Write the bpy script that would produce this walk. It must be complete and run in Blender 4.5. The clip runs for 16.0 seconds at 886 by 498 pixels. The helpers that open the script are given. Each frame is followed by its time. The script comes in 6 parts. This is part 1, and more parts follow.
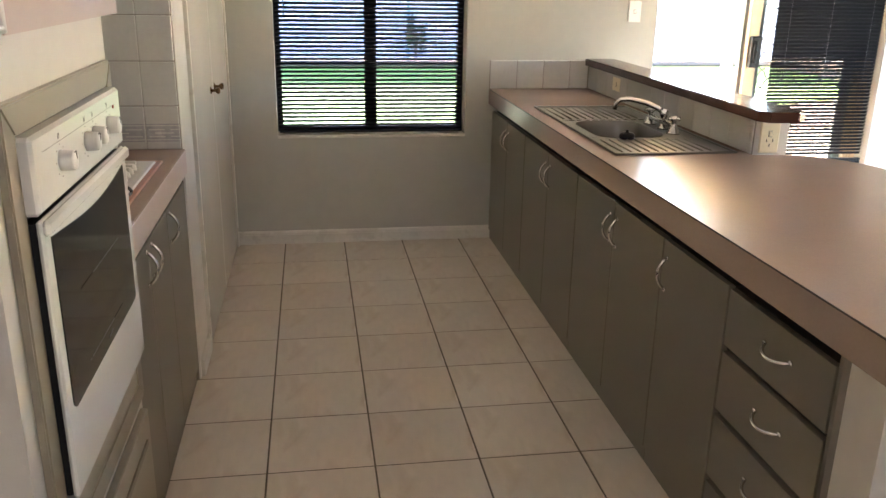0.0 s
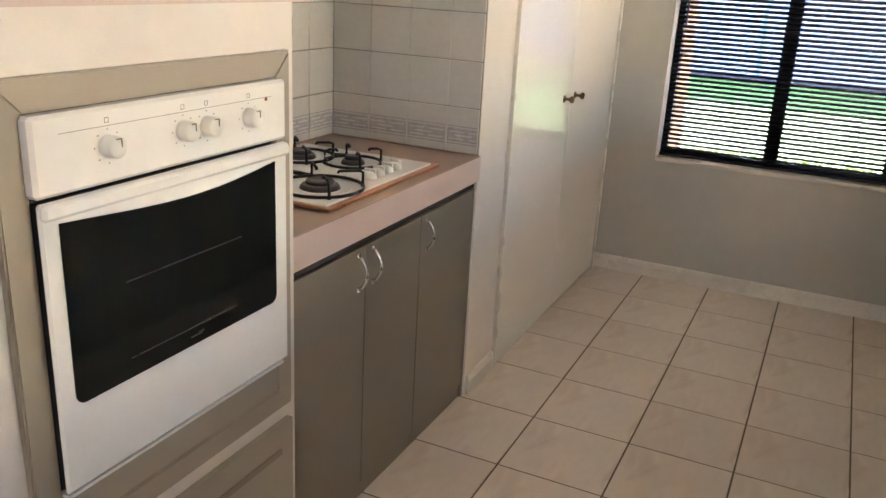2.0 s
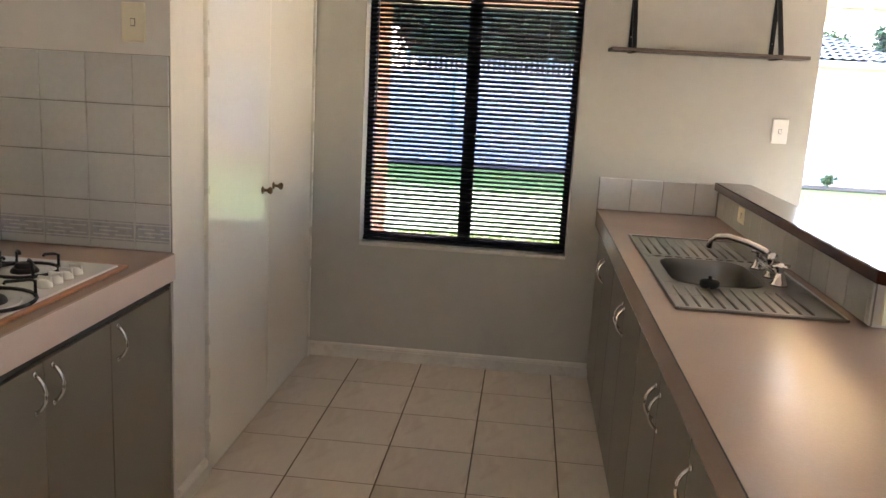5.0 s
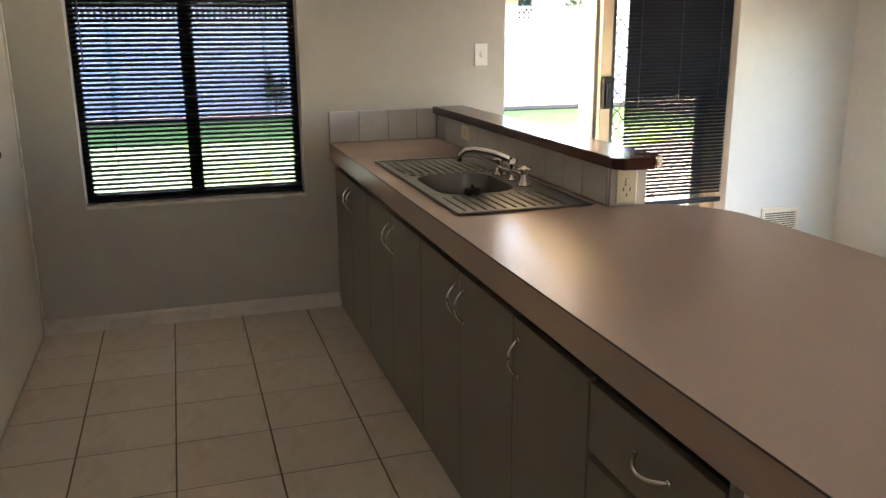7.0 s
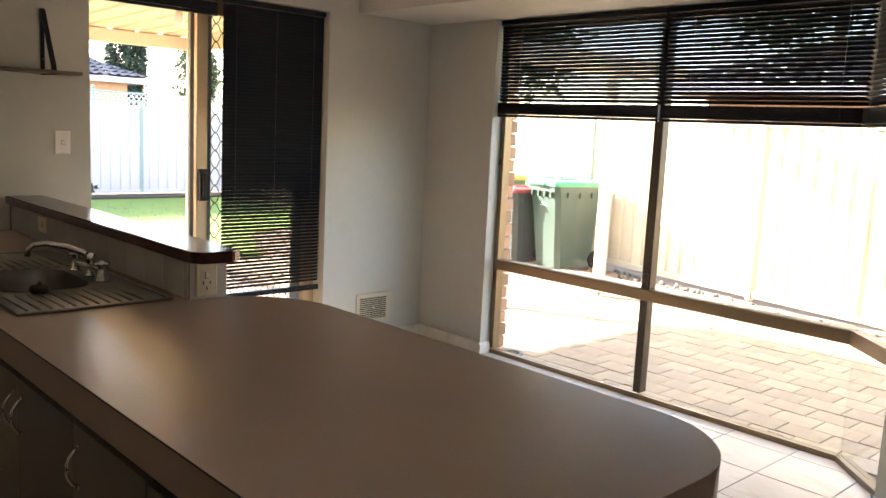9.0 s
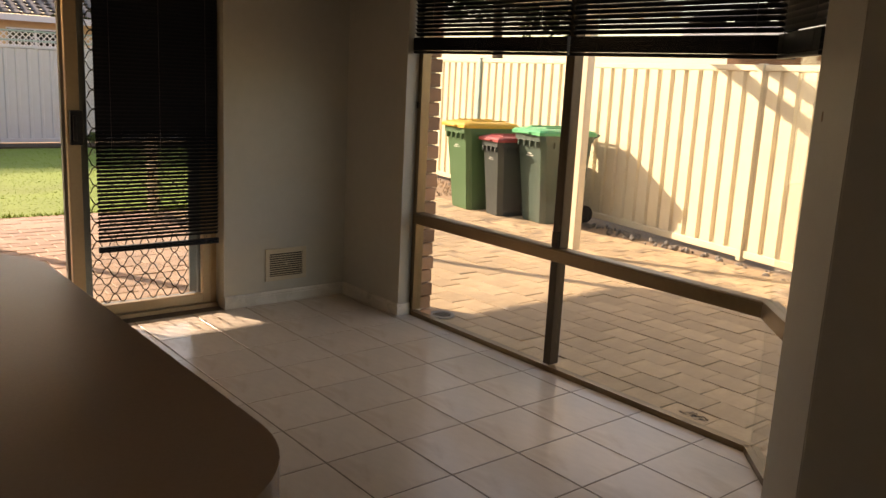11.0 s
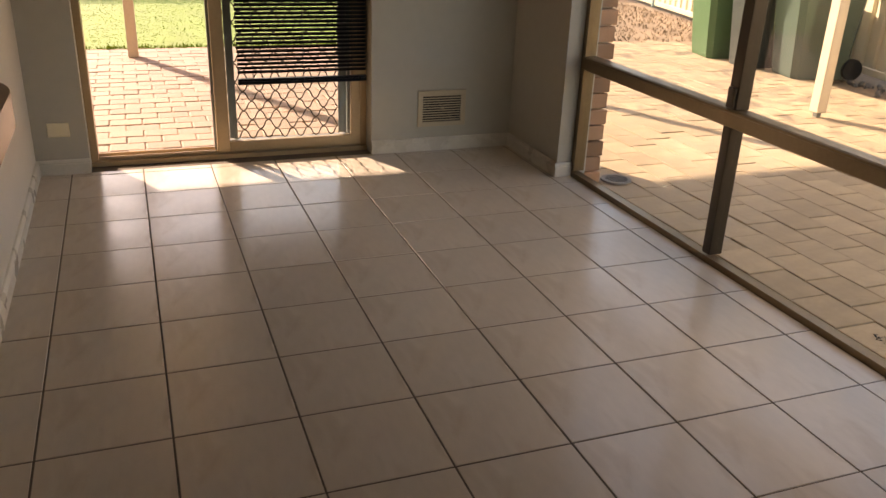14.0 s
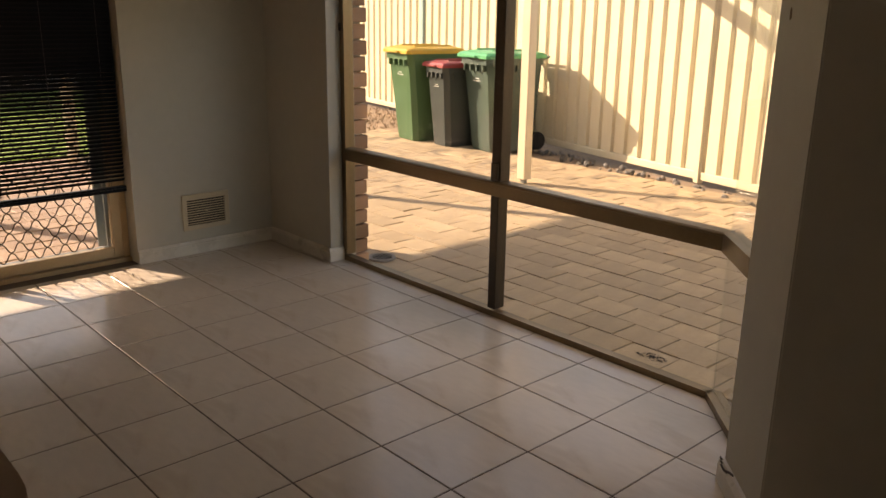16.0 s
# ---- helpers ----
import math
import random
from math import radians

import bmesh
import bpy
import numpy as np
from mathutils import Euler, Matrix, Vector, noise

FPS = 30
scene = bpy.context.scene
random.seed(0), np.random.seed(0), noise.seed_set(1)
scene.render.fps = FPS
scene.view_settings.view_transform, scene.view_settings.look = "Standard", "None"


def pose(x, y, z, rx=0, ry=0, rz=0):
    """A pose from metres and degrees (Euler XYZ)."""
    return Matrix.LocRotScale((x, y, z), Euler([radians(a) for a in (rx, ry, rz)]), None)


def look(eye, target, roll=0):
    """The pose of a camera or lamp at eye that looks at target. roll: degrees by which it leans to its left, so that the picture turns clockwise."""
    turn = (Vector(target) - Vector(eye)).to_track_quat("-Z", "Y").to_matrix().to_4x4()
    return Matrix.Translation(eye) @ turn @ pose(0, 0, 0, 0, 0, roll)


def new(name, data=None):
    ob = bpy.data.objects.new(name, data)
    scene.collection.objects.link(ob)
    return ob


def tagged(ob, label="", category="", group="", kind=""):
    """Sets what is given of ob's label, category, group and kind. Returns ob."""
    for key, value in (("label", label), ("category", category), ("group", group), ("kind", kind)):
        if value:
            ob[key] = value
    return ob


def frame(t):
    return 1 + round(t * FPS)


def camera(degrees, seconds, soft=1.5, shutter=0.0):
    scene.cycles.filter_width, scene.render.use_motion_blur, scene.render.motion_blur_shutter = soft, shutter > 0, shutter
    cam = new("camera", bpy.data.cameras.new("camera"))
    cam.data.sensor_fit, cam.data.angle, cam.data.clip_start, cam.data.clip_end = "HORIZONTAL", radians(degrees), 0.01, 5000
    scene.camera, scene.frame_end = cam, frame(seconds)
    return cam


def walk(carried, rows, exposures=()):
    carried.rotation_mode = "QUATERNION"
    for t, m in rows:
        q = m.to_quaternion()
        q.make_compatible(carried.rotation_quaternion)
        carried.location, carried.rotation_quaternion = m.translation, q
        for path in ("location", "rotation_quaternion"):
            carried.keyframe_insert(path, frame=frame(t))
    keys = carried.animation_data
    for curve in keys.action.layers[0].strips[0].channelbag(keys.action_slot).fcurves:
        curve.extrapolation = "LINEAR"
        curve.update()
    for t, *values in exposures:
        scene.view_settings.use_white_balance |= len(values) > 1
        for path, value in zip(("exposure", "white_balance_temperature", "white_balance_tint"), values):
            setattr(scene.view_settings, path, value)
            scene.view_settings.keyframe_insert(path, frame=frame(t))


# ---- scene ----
cam = camera(56.1, 16.0)

PATH = [
    (0, (0.173, -2.618, 1.469), (0.474, -0.741, 0.847), 1.0),
    (0.5, (0.385, -2.494, 1.458), (0.367, -0.588, 0.852), 1.6),
    (1, (0.604, -2.473, 1.467), (0.239, -0.617, 0.817), 2.9),
    (1.5, (0.724, -2.352, 1.461), (0.099, -0.571, 0.799), 3.3),
    (2, (0.754, -2.136, 1.46), (-0.037, -0.414, 0.821), 3.1),
    (2.5, (0.793, -2.024, 1.456), (-0.221, -0.417, 0.831), 2.6),
    (3, (0.867, -1.947, 1.466), (-0.382, -0.494, 0.893), 3.2),
    (3.5, (0.907, -1.935, 1.482), (-0.337, -0.441, 1.012), 2.8),
    (4, (0.87, -1.957, 1.474), (0.035, -0.186, 1.069), 2.2),
    (4.2, (0.843, -1.973, 1.468), (0.211, -0.118, 1.07), 2.4),
    (6.3, (0.649, -2.262, 1.457), (0.824, -0.312, 1.045), 1.0),
    (6.5, (0.562, -2.243, 1.448), (0.855, -0.316, 0.997), 0.1),
    (7, (0.442, -2.207, 1.43), (1.021, -0.362, 0.92), -0.4),
    (7.5, (0.396, -2.247, 1.449), (1.048, -0.392, 1.085), 0.4),
    (8, (0.364, -2.242, 1.481), (0.951, -0.336, 1.325), 0.2),
    (8.5, (0.418, -2.229, 1.449), (1.295, -0.441, 1.261), 0.7),
    (9, (0.537, -2.324, 1.459), (1.892, -0.88, 1.174), 2.8),
    (9.2, (0.539, -2.422, 1.474), (1.985, -1.076, 1.162), 3.1),
    (11.3, (1.682, -2.514, 1.417), (2.867, -0.958, 0.999), 3.3),
    (11.5, (1.774, -2.457, 1.41), (2.916, -0.87, 0.99), 3.6),
    (12, (1.983, -2.335, 1.389), (3.023, -0.677, 0.976), 3.5),
    (12.5, (2.159, -2.321, 1.379), (3.028, -0.606, 0.83), 4.2),
    (13, (2.286, -2.327, 1.356), (3.002, -0.607, 0.629), 4.8),
    (13.5, (2.339, -2.338, 1.35), (2.979, -0.616, 0.558), 3.6),
    (14, (2.361, -2.322, 1.341), (3.02, -0.602, 0.56), 2.3),
    (14.5, (2.269, -2.23, 1.355), (3.153, -0.57, 0.674), 1.9),
    (15, (2.153, -2.141, 1.36), (3.317, -0.629, 0.761), 1.5),
    (15.5, (2.043, -2.193, 1.369), (3.325, -0.761, 0.815), 2.0),
    (16, (1.884, -2.293, 1.374), (3.177, -0.874, 0.814), 0.9),
]

# ---- light ----
EXPOSURES = [(0.0, 5.24, 6204, 18), (1.0, 5.24, 6103, 18), (1.5, 5.51, 6103, 20), (2.0, 5.51, 6103, 20), (3.0, 5.42, 6103, 20), (3.5, 5.57, 6053, 20), (4.2, 5.47, 6103, 22), (6.3, 4.45, 6287, 18), (7.0, 4.45, 6287, 18), (7.5, 4.5, 6130, 16), (8.0, 4.3, 6130, 17), (8.5, 4.15, 6079, 16), (8.8, 3.75, 6510, 18), (9.2, 2.9, 7178, 21), (11.3, 1.34, 9570, 27), (12.0, 1.28, 9681, 28), (13.0, 1.43, 9570, 28), (13.5, 1.65, 9236, 29), (14.5, 1.6, 9014, 25), (15.0, 1.49, 9014, 25), (15.5, 1.36, 9200, 26), (16.0, 1.30, 9400, 27)]
walk(cam, [(t, look(eye, target, roll)) for t, eye, target, roll in PATH], EXPOSURES)

SUN_EL, SUN_AZ = radians(24.3), radians(-25)
world = bpy.data.worlds.new("sky")
scene.world = world
world.use_nodes = True
wn = world.node_tree
sky = wn.nodes.new("ShaderNodeTexSky")
sky.sky_type, sky.sun_disc = "NISHITA", False
sky.sun_elevation, sky.sun_rotation = SUN_EL, SUN_AZ
wn.links.new(sky.outputs[0], wn.nodes["Background"].inputs[0])
wn.nodes["Background"].inputs[1].default_value = 0.15

sun = new("sun", bpy.data.lights.new("sun", "SUN"))
sun.data.energy, sun.data.angle, sun.data.color = 4.3, radians(0.5), (1.0, 0.945, 0.86)
sun_from = Vector((math.sin(SUN_AZ) * math.cos(SUN_EL), math.cos(SUN_AZ) * math.cos(SUN_EL), math.sin(SUN_EL)))
sun.matrix_world = look(sun_from * 30, (0, 0, 0))


def fill_lamp(name, eye, target, w, h, power, color=(1.0, 0.97, 0.92)):
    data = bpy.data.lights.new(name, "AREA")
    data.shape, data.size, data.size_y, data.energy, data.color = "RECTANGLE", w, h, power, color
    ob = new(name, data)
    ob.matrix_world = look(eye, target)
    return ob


# added fill lamp behind the camera, in place of an unseen lounge window
fill_lamp("lounge_fill_lamp", (1.0, -6.5, 1.35), (0.6, 0, 1.1), 2.0, 1.4, 0.9)

# added warm fill lamp outside, above the bay head, for sunlit side-yard bounce
bay = fill_lamp("bay_fill_lamp", (4.92, 0.05, 2.36), (4.05, -0.45, 0.0), 2.1, 0.45, 2.4, (1.0, 0.86, 0.66))
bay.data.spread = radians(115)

# ---- materials ----


def mat(name, color, rough=0.5, metal=0.0, vary=0.06, scale=6.0, fine=60.0, bump=0.0, bump_scale=120.0, per_object=0.0,
        per_island=0.0, spots=None, spot_scale=2.0, spot_amount=0.5, coat=0.0, stretch=None, spec=0.5, rough_vary=0.08):
    """A painted or natural surface: base colour with large and fine variation, relief and wear."""
    m = bpy.data.materials.new(name)
    m.use_nodes = True
    nt = m.node_tree
    nd, ln = nt.nodes, nt.links
    bsdf = nd["Principled BSDF"]
    bsdf.inputs["Metallic"].default_value = metal
    bsdf.inputs["Specular IOR Level"].default_value = spec
    bsdf.inputs["Coat Weight"].default_value = coat
    bsdf.inputs["Coat Roughness"].default_value = 0.08
    co = nd.new("ShaderNodeTexCoord")
    src = co.outputs["Object"]
    if stretch:
        mp = nd.new("ShaderNodeMapping")
        mp.inputs["Scale"].default_value = stretch
        ln.new(src, mp.inputs[0])
        src = mp.outputs[0]
    big = nd.new("ShaderNodeTexNoise")
    big.inputs["Scale"].default_value, big.inputs["Detail"].default_value = scale, 5
    ln.new(src, big.inputs["Vector"])
    small = nd.new("ShaderNodeTexNoise")
    small.inputs["Scale"].default_value, small.inputs["Detail"].default_value = fine, 4
    ln.new(src, small.inputs["Vector"])
    add = nd.new("ShaderNodeMath")
    add.operation = "ADD"
    ln.new(big.outputs["Fac"], add.inputs[0])
    ln.new(small.outputs["Fac"], add.inputs[1])
    total = add.outputs[0]
    if per_object or per_island:
        rnd = nd.new("ShaderNodeObjectInfo" if per_object else "ShaderNodeNewGeometry")
        k = nd.new("ShaderNodeMath")
        k.operation = "MULTIPLY_ADD"
        k.inputs[1].default_value = (per_object or per_island) * 2
        k.inputs[2].default_value = -(per_object or per_island)
        ln.new(rnd.outputs["Random"] if per_object else rnd.outputs["Random Per Island"], k.inputs[0])
        add2 = nd.new("ShaderNodeMath")
        ln.new(total, add2.inputs[0])
        ln.new(k.outputs[0], add2.inputs[1])
        total = add2.outputs[0]
    rng = nd.new("ShaderNodeMapRange")
    rng.inputs["From Min"].default_value, rng.inputs["From Max"].default_value = 0.5, 1.5
    rng.inputs["To Min"].default_value, rng.inputs["To Max"].default_value = 1 - 2 * vary, 1 + 2 * vary
    rng.clamp = False
    ln.new(total, rng.inputs["Value"])
    mul = nd.new("ShaderNodeVectorMath")
    mul.operation = "SCALE"
    mul.inputs[0].default_value = color
    ln.new(rng.outputs[0], mul.inputs["Scale"])
    out = mul.outputs[0]
    if spots:
        sp = nd.new("ShaderNodeTexNoise")
        sp.inputs["Scale"].default_value, sp.inputs["Detail"].default_value, sp.inputs["Distortion"].default_value = spot_scale, 6, 0.8
        ln.new(src, sp.inputs["Vector"])
        ramp = nd.new("ShaderNodeMapRange")
        ramp.inputs["From Min"].default_value, ramp.inputs["From Max"].default_value = 0.52, 0.68
        ramp.inputs["To Max"].default_value = spot_amount
        ln.new(sp.outputs["Fac"], ramp.inputs["Value"])
        mix = nd.new("ShaderNodeMix")
        mix.data_type = "RGBA"
        mix.inputs["B"].default_value = (*spots, 1)
        ln.new(ramp.outputs[0], mix.inputs["Factor"])
        ln.new(out, mix.inputs["A"])
        out = mix.outputs["Result"]
    ln.new(out, bsdf.inputs["Base Color"])
    rr = nd.new("ShaderNodeMapRange")
    rr.inputs["From Min"].default_value, rr.inputs["From Max"].default_value = 0.3, 0.7
    rr.inputs["To Min"].default_value, rr.inputs["To Max"].default_value = max(rough - rough_vary, 0.02), rough + rough_vary
    ln.new(big.outputs["Fac"], rr.inputs["Value"])
    ln.new(rr.outputs[0], bsdf.inputs["Roughness"])
    if bump:
        bn = nd.new("ShaderNodeTexNoise")
        bn.inputs["Scale"].default_value, bn.inputs["Detail"].default_value = bump_scale, 3
        ln.new(src, bn.inputs["Vector"])
        bp = nd.new("ShaderNodeBump")
        bp.inputs["Strength"].default_value, bp.inputs["Distance"].default_value = bump, 0.004
        ln.new(bn.outputs["Fac"], bp.inputs["Height"])
        ln.new(bp.outputs[0], bsdf.inputs["Normal"])
    return m


def glass(name, tint=(0.97, 0.99, 0.98), gloss=1.0):
    m = bpy.data.materials.new(name)
    m.use_nodes = True
    nd, ln = m.node_tree.nodes, m.node_tree.links
    nd.remove(nd["Principled BSDF"])
    tr = nd.new("ShaderNodeBsdfTransparent")
    tr.inputs[0].default_value = (*tint, 1)
    gl = nd.new("ShaderNodeBsdfGlossy")
    gl.inputs["Roughness"].default_value = 0.01
    lw = nd.new("ShaderNodeLayerWeight")
    lw.inputs[0].default_value = 0.5
    pw = nd.new("ShaderNodeMath")
    pw.operation = "POWER"
    pw.inputs[1].default_value = 4.0
    ln.new(lw.outputs["Facing"], pw.inputs[0])
    fr = nd.new("ShaderNodeMath")
    fr.operation = "MULTIPLY_ADD"
    fr.inputs[1].default_value, fr.inputs[2].default_value = 0.6 * gloss, 0.025 * gloss
    ln.new(pw.outputs[0], fr.inputs[0])
    mix = nd.new("ShaderNodeMixShader")
    ln.new(fr.outputs[0], mix.inputs[0])
    ln.new(tr.outputs[0], mix.inputs[1])
    ln.new(gl.outputs[0], mix.inputs[2])
    ln.new(mix.outputs[0], nd["Material Output"].inputs[0])
    return m


M_WALL = mat("wall_paint", (0.45, 0.432, 0.375), 0.55, vary=0.025, scale=1.5, fine=18, bump=0.12, bump_scale=260)
M_CREAM = mat("cream_wall_paint", (0.68, 0.635, 0.58), 0.45, vary=0.025, scale=1.5, fine=20, bump=0.12, bump_scale=240)
M_CEIL = mat("ceiling_paint", (0.78, 0.75, 0.70), 0.7, vary=0.02, scale=1.2, bump=0.05)
M_GLOSSWHITE = mat("white_gloss_enamel", (0.82, 0.78, 0.70), 0.09, vary=0.02, scale=2, bump=0.04, bump_scale=30, rough_vary=0.03)
M_TRIM = mat("trim_enamel", (0.64, 0.60, 0.53), 0.3, vary=0.04, scale=8, bump=0.06, bump_scale=60, spots=(0.45, 0.40, 0.33), spot_scale=9, spot_amount=0.25)
M_GROUT = mat("floor_grout", (0.12, 0.09, 0.065), 0.9, vary=0.12, scale=4, bump=0.3)
M_TILE = mat("floor_tile_glaze", (0.66, 0.58, 0.485), 0.2, vary=0.035, scale=5, fine=25, per_object=0.25, spots=(0.52, 0.42, 0.32), spot_scale=5.5, spot_amount=0.5, bump=0.05, bump_scale=16, stretch=(1.6, 0.6, 1))
M_WTILE = mat("wall_tile_glaze", (0.56, 0.55, 0.52), 0.16, vary=0.03, scale=7, per_object=0.3, bump=0.05, bump_scale=22)
M_WGROUT = mat("wall_grout", (0.27, 0.24, 0.21), 0.85, vary=0.08)
M_MOTIF = mat("tile_border_motif", (0.41, 0.40, 0.41), 0.2, vary=0.10, scale=30)
M_MOTIF_L = mat("tile_border_light", (0.60, 0.58, 0.55), 0.2, vary=0.05, scale=30)
M_BENCH = mat("pink_beige_laminate", (0.40, 0.295, 0.235), 0.24, vary=0.03, scale=3, fine=140, bump=0.05, bump_scale=420, rough_vary=0.03)
M_FASCIA = mat("pink_laminate_edge", (0.57, 0.45, 0.405), 0.35, vary=0.02, scale=3, fine=140)
M_SEAM = mat("dark_laminate_seam", (0.06, 0.045, 0.035), 0.7)
M_CAB = mat("taupe_laminate", (0.205, 0.175, 0.13), 0.4, vary=0.02, scale=2.5, fine=90, rough_vary=0.02)
# near-black colour carries the shade of gaps round doors and under bench tops
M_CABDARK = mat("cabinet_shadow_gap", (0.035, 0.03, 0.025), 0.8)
M_TAUPE_FRAME = mat("oven_surround_laminate", (0.33, 0.285, 0.22), 0.4, vary=0.015, scale=2, fine=150, rough_vary=0.02)
M_CHROME = mat("chrome", (0.72, 0.71, 0.69), 0.16, metal=1.0, vary=0.03, rough_vary=0.05)
M_STEEL = mat("brushed_stainless_steel", (0.24, 0.23, 0.215), 0.30, metal=1.0, vary=0.03, scale=4, fine=200, stretch=(1, 30, 1), rough_vary=0.03)
M_WHITE = mat("white_appliance_enamel", (0.80, 0.79, 0.76), 0.18, vary=0.012, scale=2, rough_vary=0.03)
M_PLASTIC = mat("white_plastic", (0.76, 0.74, 0.70), 0.35, vary=0.02)
M_IVORY = mat("ivory_plastic", (0.80, 0.72, 0.53), 0.35, vary=0.02)
M_PAPER = mat("pale_display", (0.8, 0.8, 0.78), 0.12, vary=0.02)
M_KEYGREY = mat("pale_grey_key", (0.55, 0.54, 0.52), 0.35, vary=0.02)
M_GREYPRINT = mat("grey_print", (0.13, 0.125, 0.12), 0.5, vary=0.02)
M_BLACKGLASS = mat("black_oven_glass", (0.006, 0.007, 0.007), 0.07, vary=0.05, spec=0.5, rough_vary=0.02)
M_OVENDARK = mat("oven_interior_line", (0.06, 0.055, 0.045), 0.3, vary=0.1)
M_IRON = mat("black_cast_iron", (0.014, 0.013, 0.013), 0.5, vary=0.2, scale=30, bump=0.2, bump_scale=200)
M_BURNER = mat("grey_burner_cap", (0.06, 0.055, 0.055), 0.45, vary=0.15, scale=40, metal=0.3)
M_TIMBER = mat("red_brown_timber", (0.080, 0.025, 0.016), 0.22, vary=0.05, scale=3, fine=30, stretch=(8, 1.0, 8), coat=0.2, rough_vary=0.02)
M_HOBTIMBER = mat("varnished_hob_timber", (0.38, 0.15, 0.06), 0.35, vary=0.15, scale=8, fine=40, stretch=(14, 1.5, 14), coat=0.2)
M_SHELFWOOD = mat("dark_brown_shelf_board", (0.12, 0.085, 0.06), 0.45, vary=0.15, scale=5, stretch=(1, 14, 14))
M_BLACK = mat("black_plastic", (0.010, 0.010, 0.011), 0.5, vary=0.1, spec=0.25)
M_BLIND = mat("black_blind_slat", (0.005, 0.0058, 0.0085), 0.4, vary=0.08, scale=3, spec=0.2)
M_CORD = mat("blind_cord", (0.06, 0.06, 0.065), 0.8)
M_BRONZE = mat("bronze_aluminium", (0.20, 0.145, 0.085), 0.38, metal=0.75, vary=0.06, scale=4, fine=60)
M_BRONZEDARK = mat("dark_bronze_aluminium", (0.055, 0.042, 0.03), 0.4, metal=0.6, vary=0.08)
M_TAN = mat("tan_door_frame", (0.44, 0.32, 0.19), 0.35, metal=0.3, vary=0.05, scale=5)
M_SECURE = mat("security_mesh_bronze", (0.055, 0.042, 0.028), 0.45, metal=0.6, vary=0.08)
M_GREYFRAME = mat("grey_screen_frame", (0.20, 0.21, 0.20), 0.45, metal=0.4, vary=0.05)
M_GLASS = glass("clear_window_glass")
M_GLASS_TINT = glass("grey_tinted_window_glass", (0.58, 0.60, 0.66))
M_BRASS = mat("aged_brass", (0.16, 0.10, 0.05), 0.3, metal=1.0, vary=0.15, scale=40)
M_VENT = mat("cream_vent_plastic", (0.52, 0.44, 0.32), 0.45, vary=0.04)
M_VENTDARK = mat("vent_shadow", (0.05, 0.04, 0.03), 0.8)
M_BRICK = mat("red_brown_brick", (0.36, 0.20, 0.12), 0.85, vary=0.15, scale=12, fine=90, per_object=0.6, bump=0.4, bump_scale=90)
M_BRICK_W = mat("orange_tan_brick", (0.50, 0.30, 0.16), 0.85, vary=0.12, scale=12, fine=90, per_island=0.5, bump=0.4, bump_scale=90)
M_MORTAR = mat("pale_mortar", (0.42, 0.36, 0.28), 0.95, vary=0.1, bump=0.3)
M_PAVE_N = mat("pink_clay_paver", (0.36, 0.25, 0.185), 0.8, vary=0.10, scale=5, fine=70, per_object=0.28, bump=0.35, bump_scale=70, spots=(0.42, 0.30, 0.22), spot_scale=3, spot_amount=0.5)
M_PAVE_E = mat("tan_clay_paver", (0.43, 0.315, 0.195), 0.82, vary=0.12, scale=9, fine=60, per_object=0.25, bump=0.35, bump_scale=60, spots=(0.20, 0.15, 0.10), spot_scale=3.8, spot_amount=0.95)
M_PAVE_NR = mat("pink_clay_paver_field", (0.36, 0.25, 0.185), 0.8, vary=0.10, scale=5, fine=70, per_island=0.28, bump=0.35, bump_scale=70, spots=(0.42, 0.30, 0.22), spot_scale=3, spot_amount=0.5)
M_PAVE_ER = mat("tan_clay_paver_field", (0.43, 0.315, 0.195), 0.82, vary=0.12, scale=9, fine=60, per_island=0.25, bump=0.35, bump_scale=60, spots=(0.20, 0.15, 0.10), spot_scale=3.8, spot_amount=0.95)
M_SCUFF = mat("brown_scuff", (0.20, 0.14, 0.09), 0.8, vary=0.2, scale=60)
M_DIRT = mat("dark_joint_dirt", (0.085, 0.06, 0.04), 0.95, vary=0.25, scale=3, fine=40, bump=0.5, bump_scale=50)
M_SAND = mat("sandy_joint_soil", (0.29, 0.20, 0.13), 0.95, vary=0.25, scale=3, fine=40, bump=0.5, bump_scale=50)
M_LAWN = mat("lawn_ground", (0.18, 0.27, 0.042), 0.9, vary=0.12, scale=0.8, fine=30, bump=0.6, bump_scale=80, spots=(0.15, 0.19, 0.045), spot_scale=0.9, spot_amount=0.5)
M_GRASS = mat("grass_blades", (0.18, 0.27, 0.042), 0.9, vary=0.12, scale=0.7, fine=20, per_island=0.4, spec=0.1)
M_SOIL = mat("dark_garden_soil", (0.06, 0.045, 0.03), 0.95, vary=0.3, scale=10, bump=0.8, bump_scale=40)
M_FENCE_N = mat("white_steel_fence", (0.52, 0.51, 0.54), 0.45, vary=0.03, scale=1.5, fine=8)
M_FENCE_NP = mat("grey_green_fence_post", (0.26, 0.36, 0.34), 0.5, vary=0.05)
M_FENCE_E = mat("cream_steel_fence", (0.66, 0.58, 0.41), 0.42, vary=0.03, scale=1.2, fine=8, spots=(0.55, 0.46, 0.30), spot_scale=1.5, spot_amount=0.3)
M_POST = mat("cream_post_paint", (0.68, 0.57, 0.42), 0.5, vary=0.05, scale=5)
M_ROOFSHEET = mat("cream_roof_sheet", (0.70, 0.60, 0.46), 0.5, vary=0.03)
M_BIN_G = mat("green_bin_plastic", (0.055, 0.13, 0.055), 0.42, vary=0.08, scale=4, bump=0.05, bump_scale=200)
